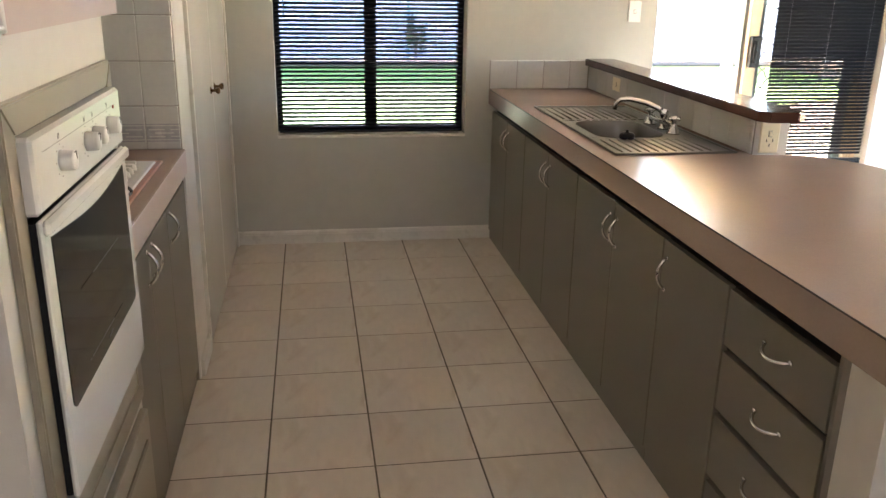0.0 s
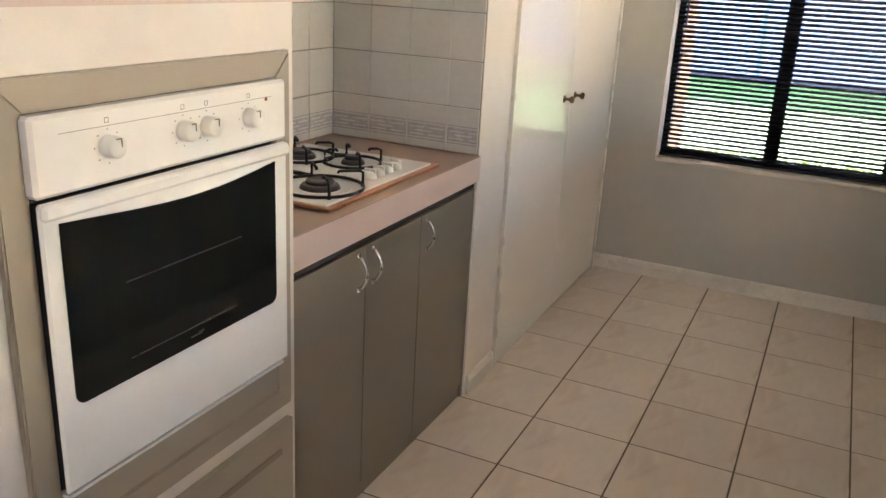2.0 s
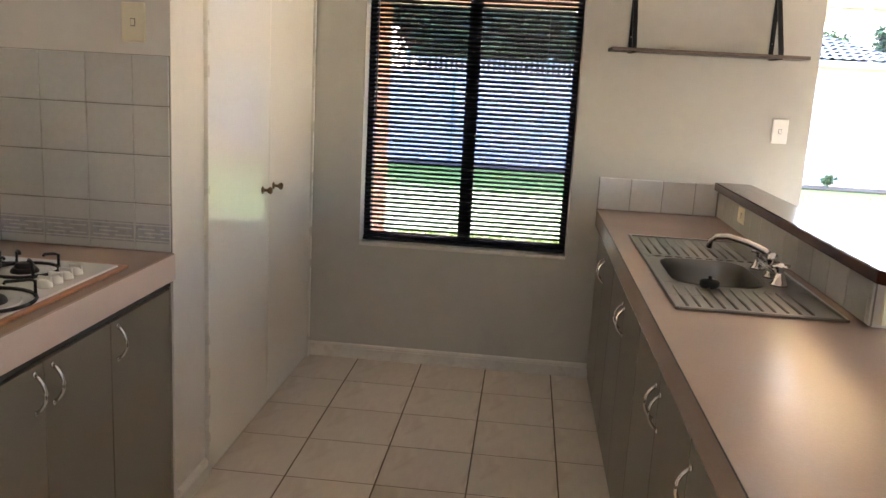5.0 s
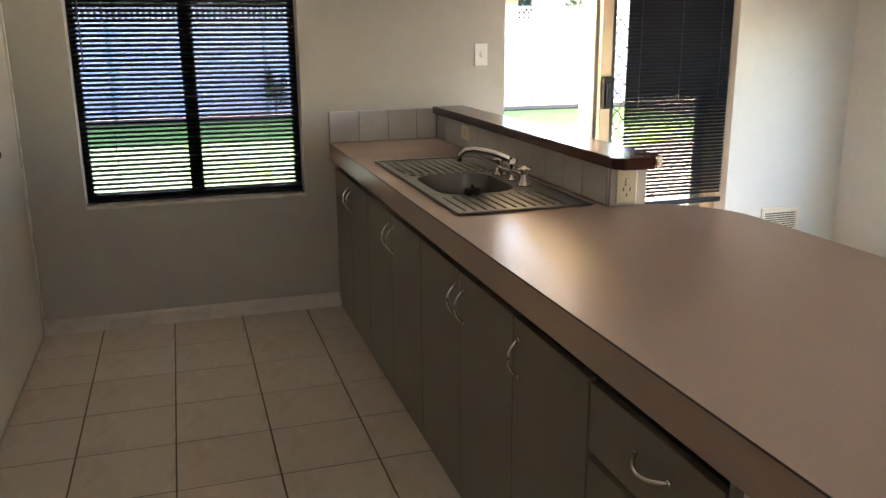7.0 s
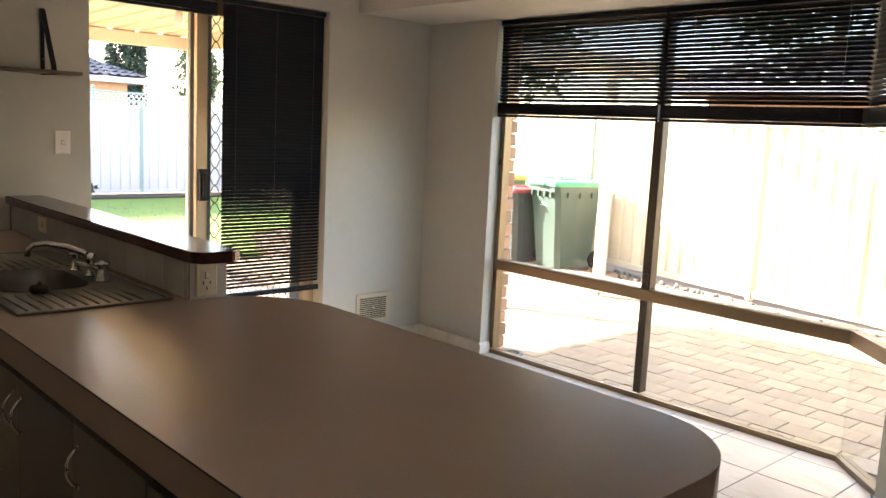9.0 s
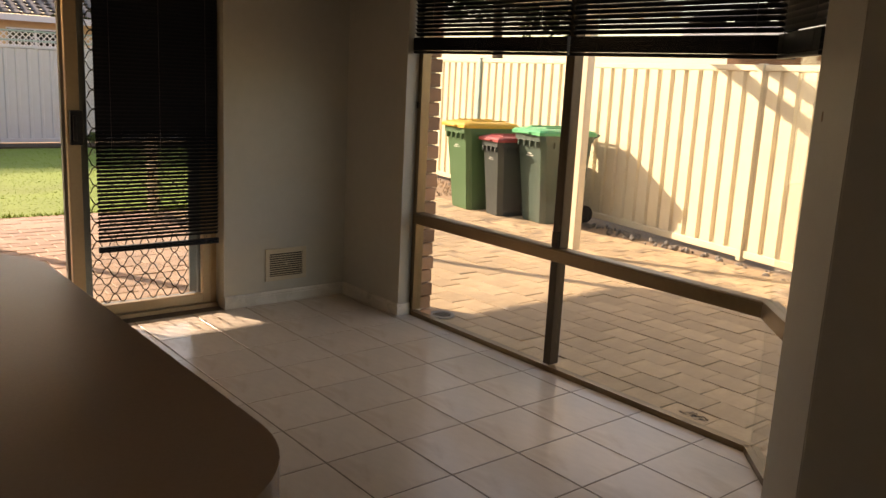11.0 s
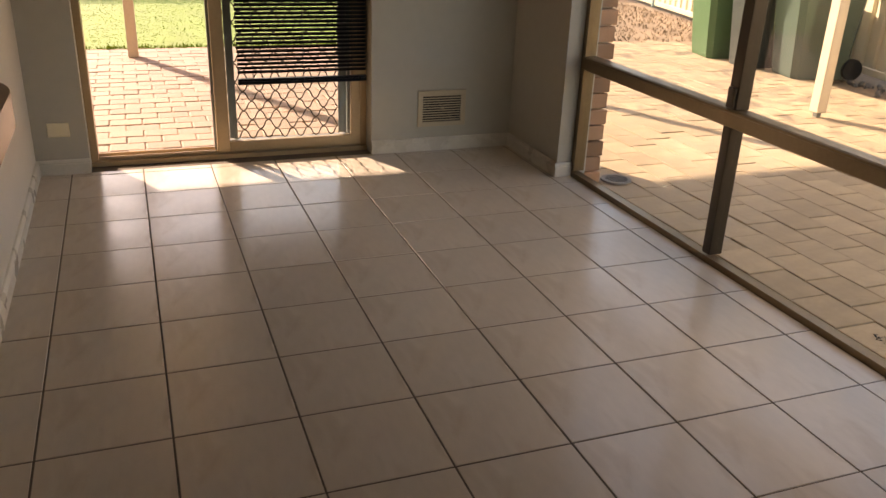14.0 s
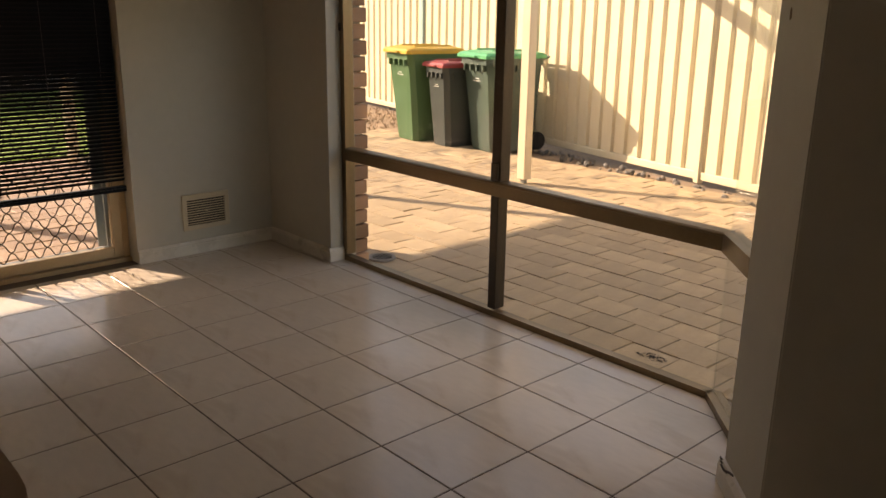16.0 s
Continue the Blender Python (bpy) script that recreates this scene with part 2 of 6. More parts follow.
M_BIN_D = mat("dark_green_bin_plastic", (0.045, 0.075, 0.06), 0.42, vary=0.1, scale=4, bump=0.05, bump_scale=200)
M_BIN_K = mat("charcoal_bin_plastic", (0.038, 0.047, 0.045), 0.42, vary=0.1, scale=4)
M_LID_Y = mat("yellow_lid_plastic", (0.55, 0.34, 0.05), 0.45, vary=0.06, scale=6)
M_LID_R = mat("red_lid_plastic", (0.30, 0.045, 0.045), 0.45, vary=0.06, scale=6)
M_LID_G = mat("bright_green_lid_plastic", (0.045, 0.33, 0.14), 0.45, vary=0.06, scale=6)
M_ROOFTILE = mat("grey_roof_tile", (0.11, 0.105, 0.105), 0.7, vary=0.2, scale=6, per_island=0.4)
M_HOUSEWALL = mat("tan_house_brick", (0.50, 0.32, 0.18), 0.85, vary=0.08, scale=8)
M_LEAF = mat("tree_leaves", (0.055, 0.085, 0.03), 0.6, vary=0.3, scale=2, per_island=0.8)
M_LEAF_D = mat("cypress_leaves", (0.025, 0.045, 0.022), 0.7, vary=0.3, scale=2, per_island=0.8)
M_BARK = mat("tree_bark", (0.12, 0.085, 0.06), 0.9, vary=0.2, scale=8, bump=0.6, bump_scale=30)
M_STONE = mat("grey_pebble", (0.16, 0.14, 0.12), 0.8, vary=0.2, scale=12, per_island=0.5)
M_SOOT = mat("black_debris", (0.012, 0.011, 0.010), 0.9, vary=0.2)

# ---- building helpers ----
ORIGIN = {}


def mesh_of(name, bm, material, smooth=False):
    me = bpy.data.meshes.new(name)
    bmesh.ops.recalc_face_normals(bm, faces=bm.faces)
    bm.to_mesh(me)
    bm.free()
    me.materials.append(material)
    if smooth:
        me.shade_smooth()
    return me


def structure(name, bm, material, label="", smooth=False):
    return tagged(new(name, mesh_of(name, bm, material, smooth)), label, kind="structure")


def thing(name, at, label, category, group=""):
    """An Empty at the base of a thing; the parts come under it."""
    ob = new(name)
    ob.empty_display_size = 0.05
    ob.location = at
    ORIGIN[ob.name] = Vector(at)
    return tagged(ob, label, category, group)


def part(name, bm, material, parent, label="", smooth=False, at=None):
    """A mesh under a thing or a part, given in world coordinates."""
    base = ORIGIN[parent.name]
    here = Vector(at) if at is not None else base
    bmesh.ops.translate(bm, verts=bm.verts, vec=-here)
    ob = new(name, mesh_of(name, bm, material, smooth))
    ob.parent = parent
    ob.location = here - base
    ORIGIN[ob.name] = here
    if label:
        ob["label"] = label
    return ob


def shared(name, me, parent, at):
    """A piece on shared mesh data, its mesh centred on its own origin."""
    ob = new(name, me)
    ob.parent = parent
    ob.location = Vector(at) - ORIGIN[parent.name]
    ORIGIN[ob.name] = Vector(at)
    return ob


def box(bm, x0, y0, z0, x1, y1, z1, bevel=0.0, seg=1):
    r = bmesh.ops.create_cube(bm, size=1)
    for v in r["verts"]:
        v.co = Vector(((x0 + x1) / 2 + v.co.x * (x1 - x0), (y0 + y1) / 2 + v.co.y * (y1 - y0), (z0 + z1) / 2 + v.co.z * (z1 - z0)))
    if bevel:
        vs = set(r["verts"])
        bmesh.ops.bevel(bm, geom=[e for e in bm.edges if e.verts[0] in vs and e.verts[1] in vs], offset=bevel, segments=seg, affect="EDGES", profile=0.5)
    return bm


def boxes(*rows, bevel=0.0):
    bm = bmesh.new()
    for r in rows:
        box(bm, *r, bevel=bevel)
    return bm


def prism(points, z0, z1, bevel=0.0):
    """A flat polygon (x, y) drawn up from z0 to z1."""
    bm = bmesh.new()
    f = bm.faces.new([bm.verts.new((x, y, z0)) for x, y in points])
    r = bmesh.ops.extrude_face_region(bm, geom=[f])
    for v in r["geom"]:
        if isinstance(v, bmesh.types.BMVert):
            v.co.z = z1
    if bevel:
        bmesh.ops.bevel(bm, geom=list(bm.edges), offset=bevel, segments=2, affect="EDGES")
    return bm


def tube(bm, pts, r, sides=8, taper=None):
    """A round bar along a line of points."""
    rings = []
    n = len(pts)
    pts = [Vector(p) for p in pts]
    up = Vector((0, 0, 1))
    for i, p in enumerate(pts):
        d = (pts[min(i + 1, n - 1)] - pts[max(i - 1, 0)]).normalized()
        a = d.cross(up)
        if a.length < 1e-3:
            a = d.cross(Vector((1, 0, 0)))
        a.normalize()
        b = d.cross(a).normalized()
        rad = r if taper is None else r + (taper - r) * i / (n - 1)
        rings.append([bm.verts.new(p + (a * math.cos(k * 2 * math.pi / sides) + b * math.sin(k * 2 * math.pi / sides)) * rad) for k in range(sides)])
    for q, w in zip(rings, rings[1:]):
        for k in range(sides):
            bm.faces.new((q[k], q[(k + 1) % sides], w[(k + 1) % sides], w[k]))
    bm.faces.new(rings[0][::-1])
    bm.faces.new(rings[-1])
    return bm


def lathe(bm, profile, center, sides=24, axis="z"):
    """Turn a profile of (radius, height) round an axis through center."""
    rings = []
    c = Vector(center)
    for r, h in profile:
        ring = []
        for k in range(sides):
            a = k * 2 * math.pi / sides
            u, v = r * math.cos(a), r * math.sin(a)
            ring.append(bm.verts.new(c + Vector({"z": (u, v, h), "x": (h, u, v), "y": (u, h, v)}[axis])))
        rings.append(ring)
    for q, w in zip(rings, rings[1:]):
        for k in range(sides):
            bm.faces.new((q[k], q[(k + 1) % sides], w[(k + 1) % sides], w[k]))
    bm.faces.new(rings[0][::-1])
    bm.faces.new(rings[-1])
    return bm


def tile_mesh(name, w, d, h, material, chamfer=0.003):
    """One tile or brick with a chamfered upper edge, centred in plan, from z 0 to h."""
    bm = bmesh.new()
    c = chamfer
    low = [bm.verts.new((sx * w / 2, sy * d / 2, 0)) for sx, sy in ((-1, -1), (1, -1), (1, 1), (-1, 1))]
    mid = [bm.verts.new((sx * w / 2, sy * d / 2, h - c)) for sx, sy in ((-1, -1), (1, -1), (1, 1), (-1, 1))]
    top = [bm.verts.new((sx * (w / 2 - c), sy * (d / 2 - c), h)) for sx, sy in ((-1, -1), (1, -1), (1, 1), (-1, 1))]
    for a, b in ((low, mid), (mid, top)):
        for k in range(4):
            bm.faces.new((a[k], a[(k + 1) % 4], b[(k + 1) % 4], b[k]))
    bm.faces.new(top)
    return mesh_of(name, bm, material)


def arc(c, r, a0, a1, n=8):
    return [(c[0] + r * math.cos(radians(a0 + (a1 - a0) * k / n)), c[1] + r * math.sin(radians(a0 + (a1 - a0) * k / n))) for k in range(n + 1)]

# ---- large structure ----
W = 2.018         # inner face of the north wall
CEIL = 2.45
BENCH = 0.875
GROUND = -0.10
BX = 4.52         # plane of the bay window
OVEN_X = -0.026   # the oven block stands back from the pantry front

NA, NB = (4.035, -1.215), (3.81, -1.44)     # the painted diagonal wall end beside the angled light
bm = prism([(-1.0, -6.6), (3.88, -6.6), (3.88, -1.50), (4.14, -1.275), (BX + 0.012, -0.893), (BX + 0.012, W + 0.24), (-1.0, W + 0.24)], -0.14, -0.0016)
floor = structure("floor", bm, M_GROUT, "cream glazed floor tiles with dark brown grout")
ORIGIN[floor.name] = Vector((0, 0, 0))

KW0, KW1 = -0.018, 1.030      # kitchen window opening
SD0, SD1 = 2.120, 3.572       # sliding door opening
wall_n = structure("wall_north", boxes(
    (-1.0, W, 0, KW0, W + 0.25, CEIL), (KW0, W, 0, KW1, W + 0.25, 0.612), (KW0, W, 2.115, KW1, W + 0.25, CEIL),
    (KW1, W, 0, SD0, W + 0.25, CEIL), (SD0, W, 2.138, SD1, W + 0.25, CEIL), (SD1, W, 0, BX + 0.06, W + 0.25, CEIL)), M_WALL, "warm grey painted wall")
structure("wall_east", boxes((4.408, 1.400, 0, BX + 0.06, W, 2.156)), M_WALL, "warm grey painted wall beside the bay window")
structure("bulkhead", prism([(3.79, W), (3.79, -1.445), (4.30, -1.445), (4.72, -1.0), (4.72, W)], 2.156, CEIL), M_WALL, "painted bulkhead over the bay window")
structure("wall_bay_end", prism([NB, NA, (4.205, -1.385), (4.06, -1.53), (4.06, -6.6), (3.81, -6.6)], 0, 2.155, bevel=0.004), M_WALL, "painted diagonal wall end beside the angled window")
structure("wall_lounge_east", boxes((3.811, -6.6, 2.156, 4.06, -1.447, CEIL)), M_WALL, "painted lounge wall above the bay head")
structure("wall_west", boxes((-1.0, -6.6, 0, -0.87, W, CEIL)), M_CREAM, "cream painted wall")
structure("wall_south", boxes((-1.0, -6.75, 0, 4.06, -6.6, CEIL)), M_CREAM, "plain painted wall")
structure("ceiling", boxes((-1.0, -6.75, CEIL, 4.74, W + 0.25, CEIL + 0.15)), M_CEIL, "white painted ceiling")
structure("pantry_wall", boxes((-0.87, 0.345, 0, -0.275, 0.60, CEIL), (-0.87, 0.60, 2.06, -0.275, W, CEIL), (-0.36, 1.965, 0, -0.268, W, 2.06)), M_CREAM, "cream painted pillar and pantry surround")
structure("oven_block_wall", boxes((-0.87, -1.46, 0, -0.235 + OVEN_X, -0.71, 1.386)), M_CREAM, "cream painted low wall that houses the oven")
structure("oven_block_end", boxes((-0.87, -1.46, 1.386, -0.235 + OVEN_X, -1.385, 1.455)), M_CREAM, "cream painted wall end")
structure("divider_wall", boxes((1.745, 0.145, 0, 1.875, W, 1.003), (1.745, -1.40, 0, 1.875, 0.145, 0.789), (1.20, -1.40, 0, 1.745, -1.28, 0.789)), M_CREAM, "cream painted half wall under the bar")


def cove(bm, p, q, out, size=0.075):
    """A curved cornice from p to q (x, y) against the ceiling; out points into the room."""
    prof = [(0, -size)] + [(size - size * math.cos(radians(a)), -size + size * math.sin(radians(a))) for a in (15, 35, 55, 75)] + [(size, 0)]
    prof[0] = (0.004, -size)
    rows = []
    for x, y in (p, q):
        rows.append([bm.verts.new((x + out[0] * o, y + out[1] * o, CEIL + h)) for o, h in prof])
    for k in range(len(prof) - 1):
        bm.faces.new((rows[0][k], rows[0][k + 1], rows[1][k + 1], rows[1][k]))


bm = bmesh.new()
cove(bm, (-0.275, W), (3.79, W), (0, -1))
cove(bm, (3.79, W), (3.79, -6.6), (-1, 0))
cove(bm, (-0.275, 0.345), (-0.275, W), (1, 0))
cove(bm, (-0.87, -6.6), (-0.87, 0.345), (1, 0))
structure("cornice", bm, M_CEIL, "white plaster cove cornice", smooth=True)


def skirting(bm, p, q, out, h=0.075, t=0.014):
    """A moulded skirting board from p to q, out into the room."""
    prof = [(0, 0), (t, 0), (t, h * 0.70), (t * 0.75, h * 0.76), (t * 0.95, h * 0.82), (t * 0.5, h * 0.96), (0, h)]
    rows = [[bm.verts.new((x + out[0] * o, y + out[1] * o, z)) for o, z in prof] for x, y in (p, q)]
    n = len(prof)
    for k in range(n):
        bm.faces.new((rows[0][k], rows[0][(k + 1) % n], rows[1][(k + 1) % n], rows[1][k]))
    bm.faces.new(rows[0])
    bm.faces.new(rows[1][::-1])


bm = bmesh.new()
skirting(bm, (-0.275, W), (1.20, W), (0, -1))
skirting(bm, (-0.275, 0.36), (-0.275, 0.60), (1, 0))
skirting(bm, (-0.29, 0.60), (-0.275, 0.60), (0, 1))
skirting(bm, (1.875, W), (SD0, W), (0, -1))
skirting(bm, (SD1, W), (4.408, W), (0, -1))
skirting(bm, (4.408, W), (4.408, 1.400), (-1, 0))
skirting(bm, (4.394, 1.400), (BX - 0.03, 1.400), (0, -1))
skirting(bm, (1.875, -1.40), (1.875, W), (1, 0))
skirting(bm, (4.040, -1.210), (3.805, -1.445), (-0.7071, 0.7071), t=0.018)
skirting(bm, (3.811, -1.44), (3.811, -6.6), (-1, 0))
structure("baseboard", bm, M_TRIM, "white moulded skirting board")

# split paint along the skirting of the diagonal wall end
CR = random.Random(6)
bm = bmesh.new()
for k in range(9):
    u = 0.012 + k * 0.013
    h = 0.0745 - 0.010 * math.sin(k * 0.5) + CR.uniform(-0.002, 0.002)
    o = 0.0125 + 0.0045 * math.sin(k * 0.5)
    c = Vector((4.040 - 0.7071 * u - 0.7071 * o, -1.210 - 0.7071 * u + 0.7071 * o, h))
    m = Matrix.Translation(c) @ Euler((0, 0, radians(45))).to_matrix().to_4x4() @ Matrix.Diagonal((0.0155, 0.005, CR.uniform(0.0015, 0.0035), 1))
    bmesh.ops.create_cube(bm, size=1, matrix=m)
structure("baseboard_crack", bm, M_SEAM, "dark split in the chipped skirting paint")

# window sill ledge of the kitchen window
structure("trim_window_sill", boxes((KW0, W - 0.006, 0.606, KW1, W + 0.12, 0.624), bevel=0.004), M_TRIM, "painted window sill")

# ---- windows and the sliding door ----


def bar_frame(bm, p, q, z0, z1, depth, out):
    """A straight frame bar from p to q in plan, between two heights."""
    p, q, o = Vector((*p, 0)), Vector((*q, 0)), Vector((*out, 0)) * depth / 2
    vs = [bm.verts.new(v) for v in (p - o + Vector((0, 0, z0)), q - o + Vector((0, 0, z0)), q + o + Vector((0, 0, z0)), p + o + Vector((0, 0, z0)),
                                    p - o + Vector((0, 0, z1)), q - o + Vector((0, 0, z1)), q + o + Vector((0, 0, z1)), p + o + Vector((0, 0, z1)))]
    for f in ((0, 1, 2, 3), (4, 5, 6, 7), (0, 1, 5, 4), (1, 2, 6, 5), (2, 3, 7, 6), (3, 0, 4, 7)):
        bm.faces.new([vs[k] for k in f])


def pane(name, p, q, z0, z1, parent, material=M_GLASS):
    bm = bmesh.new()
    d = (Vector((*q, 0)) - Vector((*p, 0))).normalized()
    bar_frame(bm, p, q, z0, z1, 0.004, (-d.y, d.x))
    ob = part(name, bm, material, parent)
    ob.visible_shadow = False
    return ob


# kitchen window: black sliding aluminium window
kw = thing("window_1", (0.506, W + 0.15, 0.624), "black aluminium sliding window with two grey-tinted panes", "window")
kw["kind"] = "structure"
part("frame", boxes((KW0, W + 0.12, 0.624, KW1, W + 0.18, 0.652), (KW0, W + 0.12, 2.080, KW1, W + 0.18, 2.115), (KW0, W + 0.12, 0.652, KW0 + 0.03, W + 0.18, 2.080), (KW1 - 0.03, W + 0.12, 0.652, KW1, W + 0.18, 2.080)), M_BLACK, kw)
part("mullion", boxes((0.474, W + 0.115, 0.652, 0.538, W + 0.185, 2.080)), M_BLACK, kw)
pane("pane", (KW0 + 0.03, W + 0.14), (0.474, W + 0.14), 0.652, 2.080, kw, M_GLASS_TINT)
pane("pane", (0.538, W + 0.16), (KW1 - 0.03, W + 0.16), 0.652, 2.080, kw, M_GLASS_TINT)


def slat_mesh(length, width=0.025, along="x", tilt=12):
    """A bowed aluminium blind slat."""
    bm = bmesh.new()
    prof = []
    for k in range(5):
        u = -0.5 + k / 4
        prof.append((u * width, 0.0022 * (1 - (2 * u) ** 2)))
    a = radians(tilt)
    prof = [(u * math.cos(a) - h * math.sin(a), u * math.sin(a) + h * math.cos(a)) for u, h in prof]
    rows = []
    for s in (-length / 2, length / 2):
        rows.append([bm.verts.new((s, u, h) if along == "x" else (u, s, h)) for u, h in prof])
    for k in range(4):
        bm.faces.new((rows[0][k], rows[0][k + 1], rows[1][k + 1], rows[1][k]))
    r = bmesh.ops.extrude_face_region(bm, geom=list(bm.faces))
    for v in r["geom"]:
        if isinstance(v, bmesh.types.BMVert):
            v.co.z -= 0.0008
    return mesh_of("slat", bm, M_BLIND)


def blind(at, length, z_top, z_bottom, label, pitch=0.0225, tilt=8, stack=0.0, turn=0.0, cords=(0.15, 0.85), wand=0.2, group="venetian blinds", low=None):
    """A venetian blind hung in front of a window, centre of its head rail at `at`, turned in plan."""
    ob = thing("venetian_blind", (0, 0, 0), label, "blind", group)
    n0 = ob.name
    h = z_top - z_bottom
    part("head_rail", boxes((-length / 2, -0.014, -0.028, length / 2, 0.014, 0), bevel=0.002), M_BLIND, ob)
    me = slat_mesh(length - 0.01, tilt=tilt)
    opening = [me]
    if low:      # slats that open step by step between two heights
        opening = [slat_mesh(length - 0.01, tilt=tilt + (low[2] - tilt) * k / 6) for k in range(7)]
    z = -0.045
    while z > -h + stack + 0.018:
        k = round(6 * min(1, max(0, (low[0] - z_top - z) / (low[0] - low[1])))) if low else 0
        shared("slat", opening[k], ob, (0, 0, z))
        z -= pitch
    if stack:
        bm = bmesh.new()
        k, zz = 0, -h + 0.018
        while zz < -h + stack:
            box(bm, -length / 2 + 0.005, -0.0125, zz, length / 2 - 0.005, 0.0125, zz + 0.0031)
            zz += 0.0033
        part("stacked_slat", bm, M_BLIND, ob)["kind"] = "stuff"
    part("bottom_rail", boxes((-length / 2 + 0.004, -0.0125, -h, length / 2 - 0.004, 0.0125, -h + 0.016), bevel=0.003), M_BLIND, ob)
    for c in cords:
        bm = bmesh.new()
        x = -length / 2 + c * length
        for dy in (-0.0135, 0.0135):
            tube(bm, [(x, dy, -0.02), (x, dy, -h + 0.01)], 0.0011, 5)
        part("ladder_cord", bm, M_CORD, ob)
    if wand:
        bm = bmesh.new()
        tube(bm, [(-length / 2 + 0.05, -0.022, -0.02), (-length / 2 + 0.052, -0.024, -wand)], 0.004, 6)
        part("tilt_wand", bm, M_CORD, ob, "clear plastic tilt wand")
    ob.matrix_world = pose(at[0], at[1], z_top, 0, 0, turn)
    return ob


blind((0.506, W + 0.05), 1.036, 2.112, 0.630, "black venetian blind lowered over the kitchen window, slats open", tilt=-35, wand=0.85)

# sliding door
sd = thing("door_1", (2.846, W + 0.16, 0.0), "tan aluminium sliding glass door, half open, with a diamond-mesh security screen", "sliding door")
sd["kind"] = "structure"
DY = W + 0.16
part("frame", boxes((SD0, DY - 0.05, 2.085, SD1, DY + 0.07, 2.138), (SD0, DY - 0.05, 0.0, SD0 + 0.035, DY + 0.07, 2.085), (SD1 - 0.035, DY - 0.05, 0.0, SD1, DY + 0.07, 2.085), bevel=0.002), M_TAN, sd)
part("track", boxes((SD0, DY - 0.07, -0.004, SD1, DY + 0.08, 0.022), (SD0 + 0.035, DY - 0.035, 0.022, SD1 - 0.035, DY - 0.029, 0.040), (SD0 + 0.035, DY + 0.03, 0.022, SD1 - 0.035, DY + 0.036, 0.040)), M_TAN, sd)
slide = part("door_panel", boxes((2.752, DY - 0.05, 0.03, 2.818, DY - 0.012, 2.085), (3.487, DY - 0.05, 0.03, SD1 - 0.035, DY - 0.012, 2.085), (2.818, DY - 0.05, 0.03, 3.487, DY - 0.012, 0.085), (2.818, DY - 0.05, 2.035, 3.487, DY - 0.012, 2.085), bevel=0.003), M_TAN, sd, "tan aluminium door leaf")
pane("glass_pane", (2.818, DY - 0.03), (3.487, DY - 0.03), 0.085, 2.035, slide)
part("door_handle", boxes((2.760, DY - 0.085, 0.985, 2.823, DY - 0.05, 1.165), (2.770, DY - 0.105, 1.01, 2.788, DY - 0.085, 1.14), bevel=0.004), M_BLACK, slide, "black plastic door pull")
screen = part("security_screen", boxes((2.742, DY + 0.012, 0.03, 2.777, DY + 0.045, 2.085), (3.477, DY + 0.012, 0.03, SD1 - 0.035, DY + 0.045, 2.085), (2.777, DY + 0.012, 0.03, 3.477, DY + 0.045, 0.075), (2.777, DY + 0.012, 2.04, 3.477, DY + 0.045, 2.085), (2.826, DY + 0.0, 0.09, 2.866, DY + 0.012, 2.035), (3.425, DY + 0.0, 0.09, 3.470, DY + 0.012, 2.035)), M_GREYFRAME, sd, "grey screen frame")


def diamond_mesh(bm, x0, x1, z0, z1, y, w=0.0875, h=0.104, r=0.0033):
    """Cast diamond grille with swollen crossings."""
    nx, nz = int((x1 - x0) / w) + 1, int((z1 - z0) / h) + 1
    for i in range(nx + 1):
        for j in range(nz + 1):
            cx, cz = x0 + i * w, z0 + j * h
            for sx, sz in ((1, 1), (-1, 1)):
                pts = []
                for k in range(5):
                    u = k / 4
                    e = 0.07 * math.sin(2 * math.pi * u)
                    px, pz = cx + sx * w / 2 * (u + e), cz + sz * h / 2 * (u - e)
                    pts.append((px, y, pz))
                if all(x0 - 0.001 <= p[0] <= x1 + 0.001 and p[2] <= z1 for p in pts):
                    tube(bm, pts, r, 4)
                pts2 = [(p[0], y, 2 * (cz + h / 2) - p[2]) for p in pts]
                if all(x0 - 0.001 <= p[0] <= x1 + 0.001 and p[2] <= z1 + 0.03 for p in pts2):
                    tube(bm, pts2, r, 4)


bm = bmesh.new()
diamond_mesh(bm, 2.777, 3.477, 0.075, 2.035, DY + 0.028)
part("diamond_grille", bm, M_SECURE, screen, "bronze diamond-pattern security grille")

blind((3.210, W + 0.033), 0.69, 2.132, 0.405, "black venetian blind over the sliding door, lower slats open", tilt=-62, low=(1.12, 0.80, -47), stack=0.03, wand=0.0, pitch=0.021, cords=(0.12, 0.5, 0.88))
blind((2.480, W + 0.033), 0.71, 2.132, 2.022, "black venetian blind fully drawn up above the open doorway", tilt=5, stack=0.07, wand=0.0, cords=(0.15, 0.85))

# bay window
bw = thing("window_2", (BX, 0.22, 0.0), "bronze aluminium full-height window with an angled end light", "window")
bw["kind"] = "structure"
CORNER, END = (BX, -0.895), (4.130, -1.285)
ang = (Vector(END) - Vector(CORNER)).normalized()
an = (-ang.y, ang.x)
bm = boxes((BX - 0.03, -0.895, -0.004, BX + 0.014, 1.396, 0.026), (BX - 0.03, -0.895, 2.10, BX + 0.03, 1.396, 2.156), (BX - 0.03, 1.361, 0.035, BX + 0.03, 1.396, 2.10))
bar_frame(bm, CORNER, END, -0.004, 0.026, 0.06, an)
bar_frame(bm, CORNER, END, 2.10, 2.156, 0.06, an)
part("window_frame", bm, M_BRONZE, bw)
